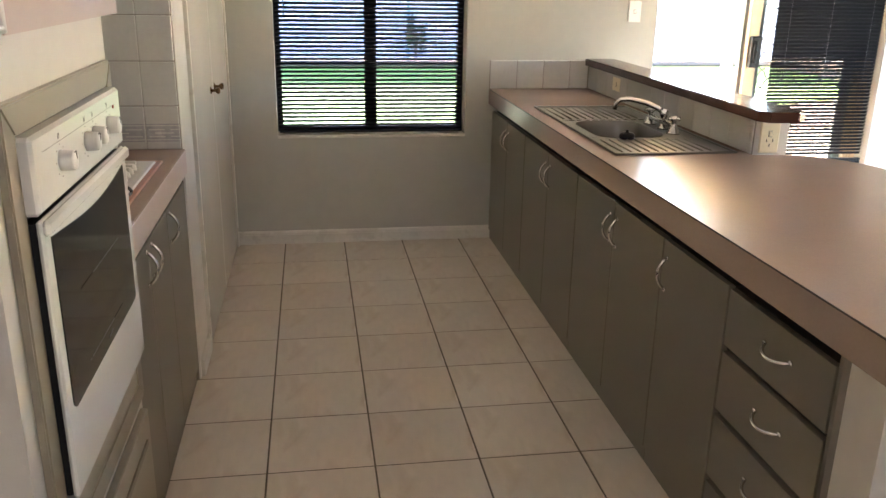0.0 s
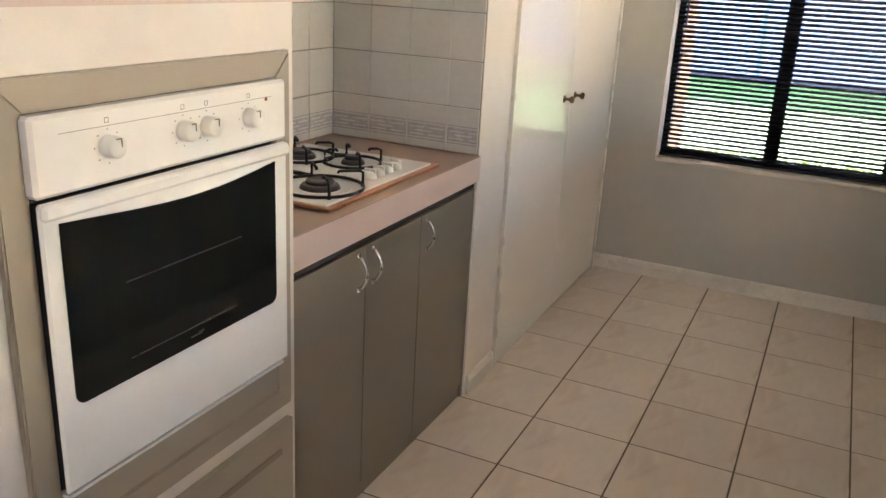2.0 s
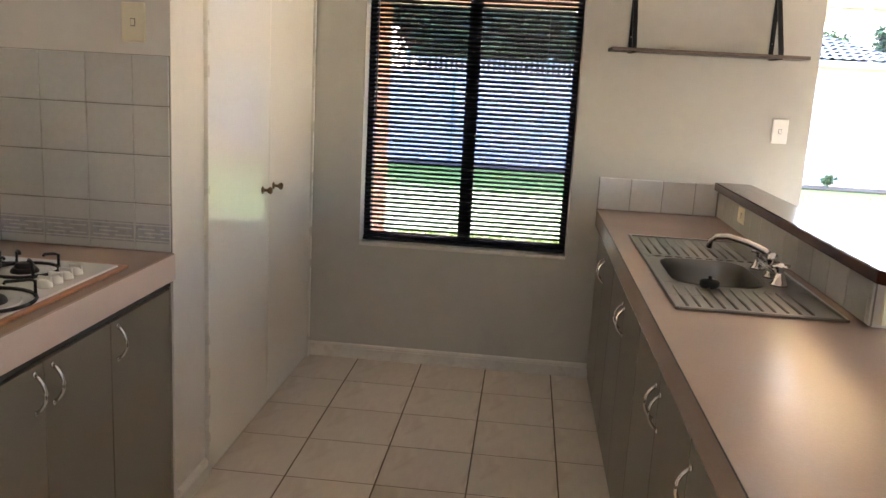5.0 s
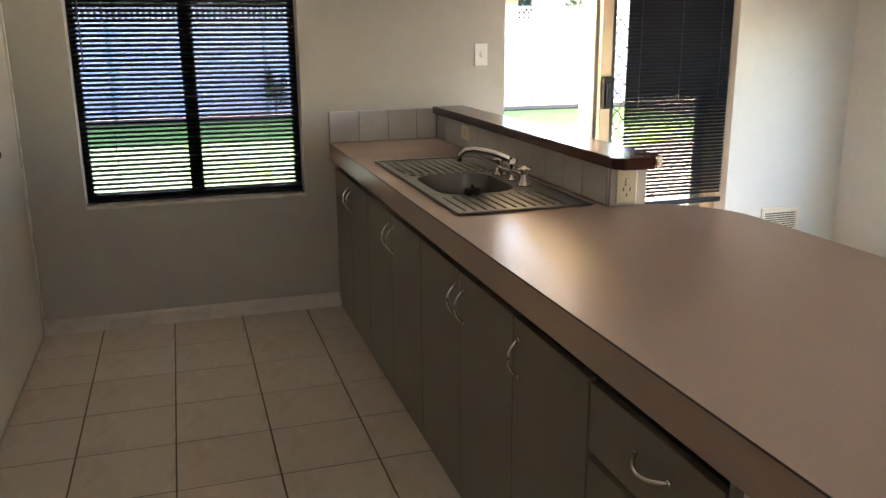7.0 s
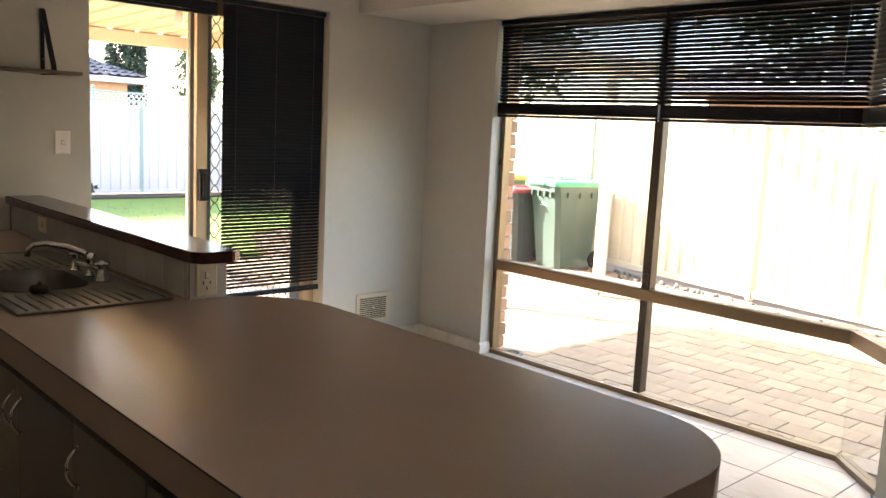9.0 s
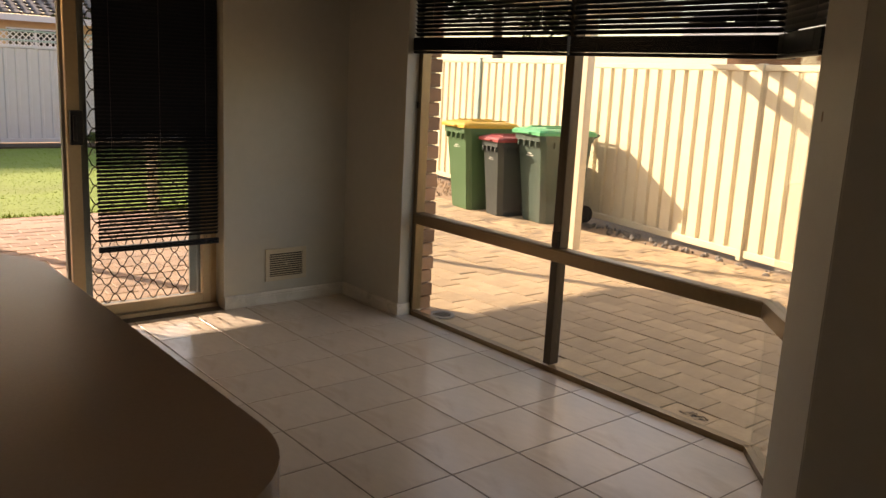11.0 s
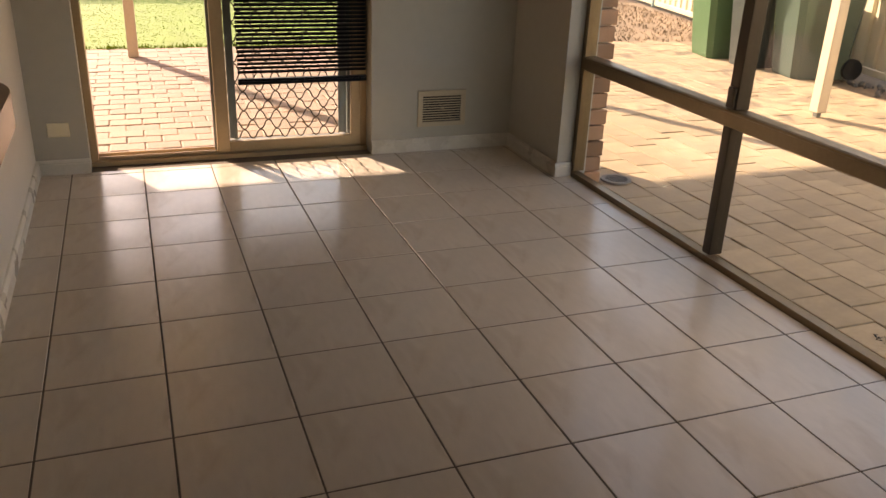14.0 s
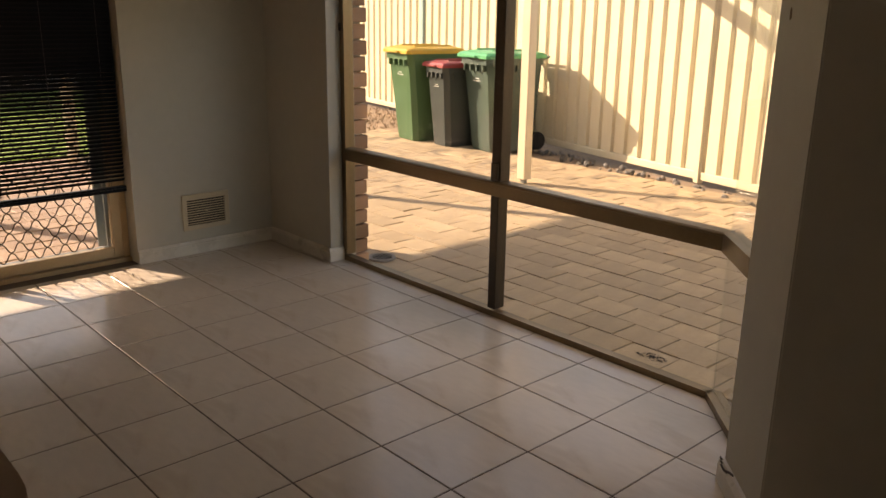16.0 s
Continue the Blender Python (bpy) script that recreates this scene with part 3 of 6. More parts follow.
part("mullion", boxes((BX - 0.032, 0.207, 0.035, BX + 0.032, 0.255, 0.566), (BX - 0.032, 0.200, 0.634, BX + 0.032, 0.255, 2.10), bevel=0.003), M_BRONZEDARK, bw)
part("transom", boxes((BX - 0.035, -0.895, 0.566, BX + 0.03, 1.361, 0.634), (BX - 0.042, -0.895, 0.620, BX - 0.03, 1.361, 0.632), bevel=0.003), M_BRONZE, bw)
bm = bmesh.new()
bar_frame(bm, CORNER, END, 0.566, 0.634, 0.065, an)
part("transom", bm, M_BRONZE, bw)
bm = bmesh.new()
bar_frame(bm, (CORNER[0] - 0.003, CORNER[1] - 0.003), (CORNER[0] + 0.003, CORNER[1] + 0.003), 0.035, 2.10, 0.006, an)
part("glass_joint", bm, M_GLASS, bw, "clear silicone glass joint")
bm = bmesh.new()
bar_frame(bm, (END[0] + 0.03, END[1] + 0.026), END, 0.035, 2.10, 0.05, an)
part("corner_post", bm, M_BRONZE, bw)
for z0, z1 in ((0.026, 0.566), (0.634, 2.10)):
    pane("pane", (BX, 0.255), (BX, 1.361), z0, z1, bw)
    pane("pane", (BX, -0.89), (BX, 0.203), z0, z1, bw)
    pane("pane", CORNER, END, z0, z1, bw)
part("window_latch", boxes((BX - 0.045, 0.207, 0.64, BX - 0.032, 0.247, 0.72), (BX - 0.042, 1.376, 1.245, BX - 0.03, 1.391, 1.285), bevel=0.003), M_BRONZEDARK, bw)

BZ = 1.555
blind((BX - 0.068, 0.800), 1.19, 2.15, BZ, "black venetian blind drawn up to a third over the bay window", tilt=46, stack=0.085, turn=90, wand=0.4, pitch=0.0222)
blind((BX - 0.068, -0.355), 1.10, 2.15, BZ, "black venetian blind drawn up to a third over the bay window", tilt=46, stack=0.085, turn=90, wand=0.4, pitch=0.0222)
blind((4.262, -1.022), 0.47, 2.15, BZ, "short black venetian blind over the angled end light", tilt=46, stack=0.085, turn=math.degrees(math.atan2(-ang.y, -ang.x)) + 0, wand=0.0, pitch=0.0222)

# ---- outside ground ----
bm = boxes((-60, -30, GROUND - 0.4, 60, 120, GROUND - 0.035))
structure("ground", bm, M_SAND, "sandy ground that reaches the horizon")
structure("lawn", prism([(-16, 6.28), (5.6, 6.28), (6.5, 8.0), (9.2, 9.2), (9.2, 13.0), (-16, 13.0)], GROUND - 0.034, GROUND - 0.012), M_LAWN, "mown green lawn")
structure("garden_bed", boxes((-16, 13.0, GROUND - 0.034, 9.8, 13.66, GROUND + 0.02)), M_SOIL, "dark soil bed along the fence")
# ---- kitchen things ----


def bow_handle(parent, p, q, out, bulge=0.028, r=0.0045):
    """A chrome bow handle from p to q that arches out."""
    bm = bmesh.new()
    p, q, o = Vector(p), Vector(q), Vector(out)
    pts = [p + (q - p) * (k / 10) + o * bulge * math.sin(math.pi * k / 10) ** 0.7 for k in range(11)]
    tube(bm, pts, r, 8)
    for e in (p, q):
        tube(bm, [e - o * 0.001, e + o * 0.004], 0.007, 10)
    return part("handle", bm, M_CHROME, parent, "chrome bow handle", smooth=True)


def worktop():
    outline = [(1.745, W), (1.163, W), (1.163, -1.635)] + arc((1.835, -1.385), 0.25, -90, 0, 12) + [(2.085, -0.15)] + arc((1.79, -0.15), 0.295, 0, 82, 10)[1:] + [(1.745, 0.143)]
    hx0, hx1, hy0, hy1, r = 1.285, 1.575, 0.475, 0.875, 0.09
    hole = arc((hx1 - r, hy0 + r), r, -90, 0, 6) + arc((hx1 - r, hy1 - r), r, 0, 90, 6) + arc((hx0 + r, hy1 - r), r, 90, 180, 6) + arc((hx0 + r, hy0 + r), r, 180, 270, 6)
    bm = bmesh.new()
    loops = []
    for pts in (outline, hole):
        vs = [bm.verts.new((x, y, BENCH)) for x, y in pts]
        loops += [bm.edges.new((vs[k], vs[(k + 1) % len(vs)])) for k in range(len(vs))]
    bmesh.ops.triangle_fill(bm, edges=loops, use_beauty=True)
    r2 = bmesh.ops.extrude_face_region(bm, geom=list(bm.faces))
    for v in r2["geom"]:
        if isinstance(v, bmesh.types.BMVert):
            v.co.z = 0.791
    t = thing("kitchen_worktop", (1.5, 0, 0.791), "pink-beige laminate bench top with a rounded peninsula end", "bench top")
    part("top", bm, M_BENCH, t)
    part("seam", boxes((1.1622, -1.6, BENCH - 0.004, 1.1632, W, BENCH + 0.0002)), M_SEAM, t, "thin dark edge seam")
    return t, hole


worktop_thing, HOLE = worktop()

# bench cabinets along the sink run
KY = [(2.008, 1.625, 1.250), (1.246, 0.830, 0.418), (0.414, -0.002, -0.414)]
for y_hi, y_mid, y_lo in KY:
    c = thing("base_cabinet", (1.46, (y_hi + y_lo) / 2, 0), "taupe laminate base cabinet with two doors and bow handles", "cabinet", "cabinets under the sink bench")
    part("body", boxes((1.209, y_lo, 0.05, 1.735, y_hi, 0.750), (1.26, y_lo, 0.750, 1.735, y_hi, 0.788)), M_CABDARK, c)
    part("kickboard", boxes((1.192, y_lo, 0.0, 1.21, y_hi, 0.05)), M_CAB, c)
    for a, b, s in ((y_lo, y_mid, 1), (y_mid, y_hi, -1)):
        d = part("door", boxes((1.185, a + 0.002, 0.052, 1.208, b - 0.002, 0.750), bevel=0.0012), M_CAB, c)
        hy = (b - 0.035) if s == 1 else (a + 0.035)
        bow_handle(d, (1.185, hy, 0.700), (1.185, hy, 0.603), (-1, 0, 0))
c = thing("base_cabinet", (1.46, -0.616, 0), "narrow taupe laminate base cabinet with one door", "cabinet", "cabinets under the sink bench")
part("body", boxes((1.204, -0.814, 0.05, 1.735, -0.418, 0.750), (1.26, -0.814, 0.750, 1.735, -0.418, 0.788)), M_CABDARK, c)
part("kickboard", boxes((1.192, -0.814, 0.0, 1.21, -0.418, 0.05)), M_CAB, c)
d = part("door", boxes((1.185, -0.814, 0.052, 1.203, -0.418, 0.750), bevel=0.0012), M_CAB, c)
bow_handle(d, (1.185, -0.450, 0.700), (1.185, -0.450, 0.603), (-1, 0, 0))

dr = thing("drawer_unit", (1.46, -1.06, 0), "taupe laminate drawer unit with four drawers beside the door cabinets", "drawers")
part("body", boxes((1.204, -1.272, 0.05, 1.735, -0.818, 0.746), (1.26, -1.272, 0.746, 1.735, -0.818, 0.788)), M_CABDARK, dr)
part("end_panel", boxes((1.183, -1.285, 0.0, 1.735, -1.273, 0.788)), M_CAB, dr)
part("kickboard", boxes((1.192, -1.272, 0.0, 1.21, -0.818, 0.05)), M_CAB, dr)
for z0, z1 in ((0.596, 0.746), (0.414, 0.578), (0.218, 0.396), (0.052, 0.200)):
    d = part("drawer_front", boxes((1.185, -1.262, z0, 1.203, -0.822, z1), bevel=0.0012), M_CAB, dr)
    zc = (z0 + z1) / 2 + 0.012
    bow_handle(d, (1.185, -1.005, zc), (1.185, -1.115, zc), (-1, 0, -0.35))

# ---- sink ----
sink = thing("kitchen_sink", (1.46, 0.74, BENCH), "stainless steel sink with one bowl between two ridged drainers", "sink")
SX0, SX1, SY0, SY1 = 1.238, 1.696, 0.170, 1.293
bm = bmesh.new()
loops = []
for pts in ([(SX0, SY0), (SX1, SY0), (SX1, SY1), (SX0, SY1)], HOLE):
    vs = [bm.verts.new((x, y, BENCH + 0.004)) for x, y in pts]
    loops += [bm.edges.new((vs[k], vs[(k + 1) % len(vs)])) for k in range(len(vs))]
bmesh.ops.triangle_fill(bm, edges=loops, use_beauty=True)
r2 = bmesh.ops.extrude_face_region(bm, geom=list(bm.faces))
for v in r2["geom"]:
    if isinstance(v, bmesh.types.BMVert):
        v.co.z = BENCH + 0.0015
part("deck", bm, M_STEEL, sink)
part("rim", boxes((SX0 - 0.004, SY0 - 0.004, BENCH + 0.001, SX0 + 0.010, SY1 + 0.004, BENCH + 0.009), (SX1 - 0.010, SY0 - 0.004, BENCH + 0.001, SX1 + 0.004, SY1 + 0.004, BENCH + 0.009), (SX0 + 0.010, SY0 - 0.004, BENCH + 0.001, SX1 - 0.010, SY0 + 0.010, BENCH + 0.009), (SX0 + 0.010, SY1 - 0.010, BENCH + 0.001, SX1 - 0.010, SY1 + 0.004, BENCH + 0.009), bevel=0.003), M_STEEL, sink)
bm = bmesh.new()
cx, cy = 1.43, 0.675
rows = []
for s, z in ((1.0, 0.006), (0.985, -0.004), (0.96, -0.02), (0.93, -0.13), (0.86, -0.15), (0.3, -0.155), (0.09, -0.157)):
    rows.append([bm.verts.new((cx + (x - cx) * s, cy + (y - cy) * s, BENCH + z)) for x, y in HOLE])
for q, w in zip(rows, rows[1:]):
    for k in range(len(q)):
        bm.faces.new((q[k], q[(k + 1) % len(q)], w[(k + 1) % len(q)], w[k]))
bm.faces.new(rows[-1])
part("bowl", bm, M_STEEL, sink, smooth=True)
bm = bmesh.new()
lathe(bm, [(0.001, 0.003), (0.028, 0.003), (0.032, 0.0), (0.032, -0.003)], (cx, cy, BENCH - 0.153), 16)
part("waste", bm, M_CHROME, sink, smooth=True)
for y0, y1 in ((0.935, 1.255), (0.205, 0.435)):
    for k in range(11):
        x = 1.275 + k * 0.034
        bm = bmesh.new()
        tube(bm, [(x, y0, BENCH + 0.0038), (x, y1, BENCH + 0.0042)], 0.0045, 6)
        part("drainer_ridge", bm, M_STEEL, sink, smooth=True)
bm = bmesh.new()
for k in range(10):
    x = 1.285 + k * 0.036
    box(bm, x, 0.893, BENCH + 0.0045, x + 0.022, 0.903, BENCH + 0.006)
part("overflow_slots", bm, M_SEAM, sink)

plug = thing("sink_plug", (1.385, 0.455, BENCH + 0.004), "black rubber sink plug on the sink edge", "plug")
bm = bmesh.new()
lathe(bm, [(0.026, 0.0), (0.030, 0.006), (0.030, 0.018), (0.024, 0.024), (0.006, 0.026), (0.006, 0.034), (0.001, 0.036)], (1.385, 0.455, BENCH + 0.0045), 18)
part("stopper", bm, M_BLACK, plug, smooth=True)

tap = thing("sink_tap", (1.625, 0.67, BENCH + 0.004), "chrome kitchen tap set with swivel spout and cross handles", "tap")
ZT = BENCH + 0.004
bm = bmesh.new()
lathe(bm, [(0.024, 0), (0.024, 0.006), (0.016, 0.014), (0.014, 0.05), (0.018, 0.055), (0.018, 0.075), (0.010, 0.082), (0.001, 0.083)], (1.625, 0.67, ZT), 18)
part("body", bm, M_CHROME, tap, smooth=True)
bm = bmesh.new()
box(bm, 1.607, 0.555, ZT + 0.022, 1.633, 0.80, ZT + 0.044, bevel=0.008, seg=2)
part("bridge", bm, M_CHROME, tap, smooth=True)
bm = bmesh.new()
tube(bm, [(1.625, 0.67, ZT + 0.065), (1.60, 0.68, ZT + 0.085), (1.55, 0.695, ZT + 0.105), (1.49, 0.72, ZT + 0.118), (1.455, 0.735, ZT + 0.114), (1.438, 0.742, ZT + 0.098), (1.434, 0.744, ZT + 0.072)], 0.0115, 12, taper=0.0095)
part("spout", bm, M_CHROME, tap, smooth=True)
for y in (0.555, 0.80):
    bm = bmesh.new()
    lathe(bm, [(0.027, 0), (0.027, 0.005), (0.022, 0.012), (0.013, 0.036), (0.011, 0.05), (0.017, 0.054), (0.017, 0.066), (0.008, 0.072), (0.001, 0.073)], (1.62, y, ZT), 18)
    b = part("valve", bm, M_CHROME, tap, smooth=True)
    bm = bmesh.new()
    for a in (20, 110):
        dx, dy = 0.032 * math.cos(radians(a)), 0.032 * math.sin(radians(a))
        tube(bm, [(1.62 - dx, y - dy, ZT + 0.062), (1.62, y, ZT + 0.063), (1.62 + dx, y + dy, ZT + 0.062)], 0.0052, 8)
    part("cross_handle", bm, M_CHROME, b, smooth=True)

# bar cap
cap = thing("bar_top", (1.79, 1.07, 1.003), "red-brown varnished timber bar top on the half wall", "bar top")
bm = prism([(1.715, W), (1.715, 0.085), (1.74, 0.05), (1.845, 0.04), (1.885, 0.07), (1.885, W)], 1.005, 1.042, bevel=0.004)
part("board", bm, M_TIMBER, cap)
part("edge_strip", boxes((1.7135, 0.087, 1.0065, 1.7155, W - 0.002, 1.0395)), M_TIMBER, cap, "varnished timber edging")


def outlet(name, at, normal, w, h, label, rocker=True, holes=False, material=M_IVORY):
    """A switch plate or socket on a wall; normal is x or y with a sign."""
    o = thing(name, at, label, "switch" if not holes else "power point")
    ax, s = normal
    d = {"x": Vector((s, 0, 0)), "y": Vector((0, s, 0))}[ax]
    u = Vector((0, 1, 0)) if ax == "x" else Vector((1, 0, 0))

    def slab(du, dz, a, b, t0, t1, bevel):
        p, q = Vector(at) + u * (du - a / 2) + d * t0, Vector(at) + u * (du + a / 2) + d * t1
        bm = bmesh.new()
        box(bm, min(p.x, q.x), min(p.y, q.y), at[2] + dz - b / 2, max(p.x, q.x), max(p.y, q.y), at[2] + dz + b / 2, bevel=bevel)
        return bm
    part("plate", slab(0, 0, w, h, 0, 0.009, 0.003), material, o)
    if rocker:
        part("rocker_recess", slab(0, 0.012 if holes else 0, 0.0145, 0.0225, 0.0086, 0.0096, 0), M_GREYPRINT, o)
        part("rocker", slab(0, 0.012 if holes else 0, 0.011, 0.019, 0.009, 0.013, 0.001), material, o)
    if holes:
        for du, dz in ((-0.012, -0.012), (0.012, -0.012), (0.0, -0.03)):
            part("pin_hole", slab(du, dz, 0.004, 0.011, 0.0088, 0.0096, 0), M_SEAM, o)
    return o


outlet("power_point", (1.800, 0.145, 0.94), ("y", -1), 0.074, 0.115, "ivory single power point on the end of the half wall", holes=True)
outlet("light_switch", (1.982, W, 1.302), ("y", -1), 0.073, 0.115, "white single light switch on the grey wall", material=M_PLASTIC)
outlet("light_switch", (-0.386, 0.345, 1.576), ("y", -1), 0.073, 0.115, "ivory light switch above the wall tiles")
outlet("power_point", (1.995, W, 0.225), ("y", -1), 0.10, 0.07, "cream low wall outlet beside the sliding door", rocker=False)
outlet("power_point", (1.743, 1.55, 0.955), ("x", -1), 0.11, 0.07, "ivory double outlet on the tiled upstand", rocker=True)

# tiled upstands
up = structure("wall_tiles_upstand", boxes((1.163, W - 0.004, BENCH + 0.001, 1.745, W + 0.001, 1.031), (1.7415, 0.145, BENCH + 0.001, 1.746, W - 0.006, 1.003)), M_WGROUT, "grey-white glazed upstand tiles")
ORIGIN[up.name] = Vector((0, 0, 0))
for k in range(4):
    w = 0.150 if k < 3 else 0.105
    x0 = 1.167 + k * 0.153
    bm = bmesh.new()
    box(bm, x0, W - 0.009, BENCH + 0.002, min(x0 + w, 1.736), W - 0.003, 1.033, bevel=0.002)
    part("tile", bm, M_WTILE, up)
y = W - 0.012
k = 0
while y > 0.16:
    y0 = max(y - 0.150, 0.147)
    bm = bmesh.new()
    box(bm, 1.736, y0, BENCH + 0.002, 1.743, y, 1.002, bevel=0.002)
    part("tile", bm, M_WTILE, up)
    y -= 0.153

# brown scuff on the wall end by the bay window
scuff = thing("wall_scuff", (3.975, -1.275, 1.37), "small brown scuff mark on the painted wall end", "scuff mark")
bm = bmesh.new()
sn, sd_ = Vector((-0.7071, 0.7071, 0)), Vector((0.7071, 0.7071, 0))
sc_ = Vector((3.975, -1.275, 1.37))
SR = random.Random(3)
rim = []
for k in range(12):
    a = k / 12 * 2 * math.pi
    r = SR.uniform(0.75, 1.15)
    rim.append(sc_ + sd_ * (0.007 * r * math.cos(a)) + Vector((0, 0, 0.016 * r * math.sin(a))) + sn * 0.0012)
low_ring = [bm.verts.new(p - sn * 0.0022) for p in rim]
top_ring = [bm.verts.new(p) for p in rim]
bm.faces.new(top_ring)
for k in range(12):
    bm.faces.new((low_ring[k], low_ring[(k + 1) % 12], top_ring[(k + 1) % 12], top_ring[k]))
part("mark", bm, M_SCUFF, scuff)

# bare nail in the wall above the shelf
nail = thing("wall_nail", (1.60, W, 2.03), "small bare nail in the painted wall", "nail")
bm = bmesh.new()
lathe(bm, [(0.0035, 0.012), (0.0035, 0.0105), (0.0016, 0.0105), (0.0016, -0.004)], (1.60, W - 0.012, 2.03), 10, "y")
part("shank", bm, M_BLACK, nail)

# wall shelf
sh = thing("wall_shelf", (1.605, W, 1.65), "dark brown board shelf hung from two black triangular brackets", "shelf")
part("board", boxes((1.148, W - 0.185, 1.630, 2.022, W - 0.002, 1.645), bevel=0.002), M_SHELFWOOD, sh)
for x in (1.250, 1.896):
    b = part("bracket", boxes((x - 0.010, W - 0.006, 1.645, x + 0.010, W - 0.0005, 1.937), (x - 0.010, W - 0.17, 1.625, x + 0.010, W - 0.006, 1.6295)), M_BLACK, sh)
    bm = bmesh.new()
    pr = [(W - 0.006, 1.937), (W - 0.022, 1.937), (W - 0.172, 1.660), (W - 0.172, 1.6452), (W - 0.158, 1.6452), (W - 0.158, 1.657)]
    f = bm.faces.new([bm.verts.new((x - 0.010, yy, zz)) for yy, zz in pr])
    r2 = bmesh.ops.extrude_face_region(bm, geom=[f])
    for v in r2["geom"]:
        if isinstance(v, bmesh.types.BMVert):
            v.co.x = x + 0.010
    part("brace", bm, M_BLACK, b)
    for z in (1.70, 1.89):
        bm = bmesh.new()
        lathe(bm, [(0.004, 0), (0.003, -0.0025), (0.0005, -0.003)], (x, W - 0.006, z), 10, "y")
        part("screw", bm, M_CHROME, b)
# ---- left bench, hob and oven ----
lw = thing("cooktop_bench", (-0.57, -0.17, 0.80), "pink-beige laminate bench top beside the oven block", "bench top")
part("top", boxes((-0.868, -0.708, 0.80, -0.268, 0.343, 0.885), bevel=0.0015), M_BENCH, lw)
part("edge_strip", boxes((-0.2685, -0.708, 0.801, -0.2665, 0.343, 0.8815)), M_FASCIA, lw, "pink laminate edge strip")
# dark strip put in for the shade below the bench edge
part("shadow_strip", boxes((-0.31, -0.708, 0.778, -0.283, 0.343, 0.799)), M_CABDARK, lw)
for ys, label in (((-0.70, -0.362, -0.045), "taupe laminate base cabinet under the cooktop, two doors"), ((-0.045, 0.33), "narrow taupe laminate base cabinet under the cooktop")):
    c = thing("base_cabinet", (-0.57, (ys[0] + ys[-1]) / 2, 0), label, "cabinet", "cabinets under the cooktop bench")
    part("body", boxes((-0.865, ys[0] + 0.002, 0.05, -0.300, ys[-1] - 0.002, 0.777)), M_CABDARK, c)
    part("kickboard", boxes((-0.305, ys[0] + 0.002, 0.0, -0.290, ys[-1] - 0.002, 0.05)), M_CAB, c)
    for k, (a, b) in enumerate(zip(ys, ys[1:])):
        d = part("door", boxes((-0.299, a + 0.0015, 0.052, -0.281, b - 0.0015, 0.770), bevel=0.0012), M_CAB, c)
        hy = b - 0.038 if (k == 0 and len(ys) == 3) else a + 0.036
        bow_handle(d, (-0.281, hy, 0.752), (-0.281, hy, 0.657), (1, 0, 0))
part("filler", boxes((-0.299, 0.3305, 0.0, -0.281, 0.344, 0.776)), M_CAB, c)

hob = thing("gas_cooktop", (-0.56, -0.165, 0.885), "white enamel gas cooktop with black trivets and a varnished timber surround", "cooktop")
HX0, HX1, HY0, HY1, HZ = -0.803, -0.305, -0.502, 0.112, 0.886
part("plate", boxes((HX0 + 0.018, HY0 + 0.018, HZ, HX1 - 0.018, HY1 - 0.018, HZ + 0.012), bevel=0.004), M_WHITE, hob)
for r in ((HX0, HY0, HZ, HX0 + 0.018, HY1, HZ + 0.009), (HX1 - 0.018, HY0, HZ, HX1, HY1, HZ + 0.009), (HX0 + 0.0185, HY0, HZ, HX1 - 0.0185, HY0 + 0.018, HZ + 0.009), (HX0 + 0.0185, HY1 - 0.018, HZ, HX1 - 0.0185, HY1, HZ + 0.009)):
    part("timber_edge", boxes(r, bevel=0.002), M_HOBTIMBER, hob, "varnished timber edging")
BURN = [(-0.428, -0.355, 0.052), (-0.678, -0.335, 0.036), (-0.678, -0.085, 0.046), (-0.508, -0.060, 0.034)]
for x, y, r in BURN:
    bm = bmesh.new()
    lathe(bm, [(r + 0.002, 0.0), (r, 0.007), (r - 0.004, 0.012), (r * 0.74, 0.014), (r * 0.72, 0.021), (r * 0.62, 0.025), (0.001, 0.026)], (x, y, HZ + 0.0125), 28)
    part("burner", bm, M_BURNER, hob, smooth=False)
    bm = bmesh.new()
    lathe(bm, [(r + 0.034, 0.0), (r + 0.030, 0.0025), (r + 0.010, 0.0012), (0.001, 0.0011)], (x, y, HZ + 0.0118), 28)
    part("burner_dish", bm, M_WHITE, hob)


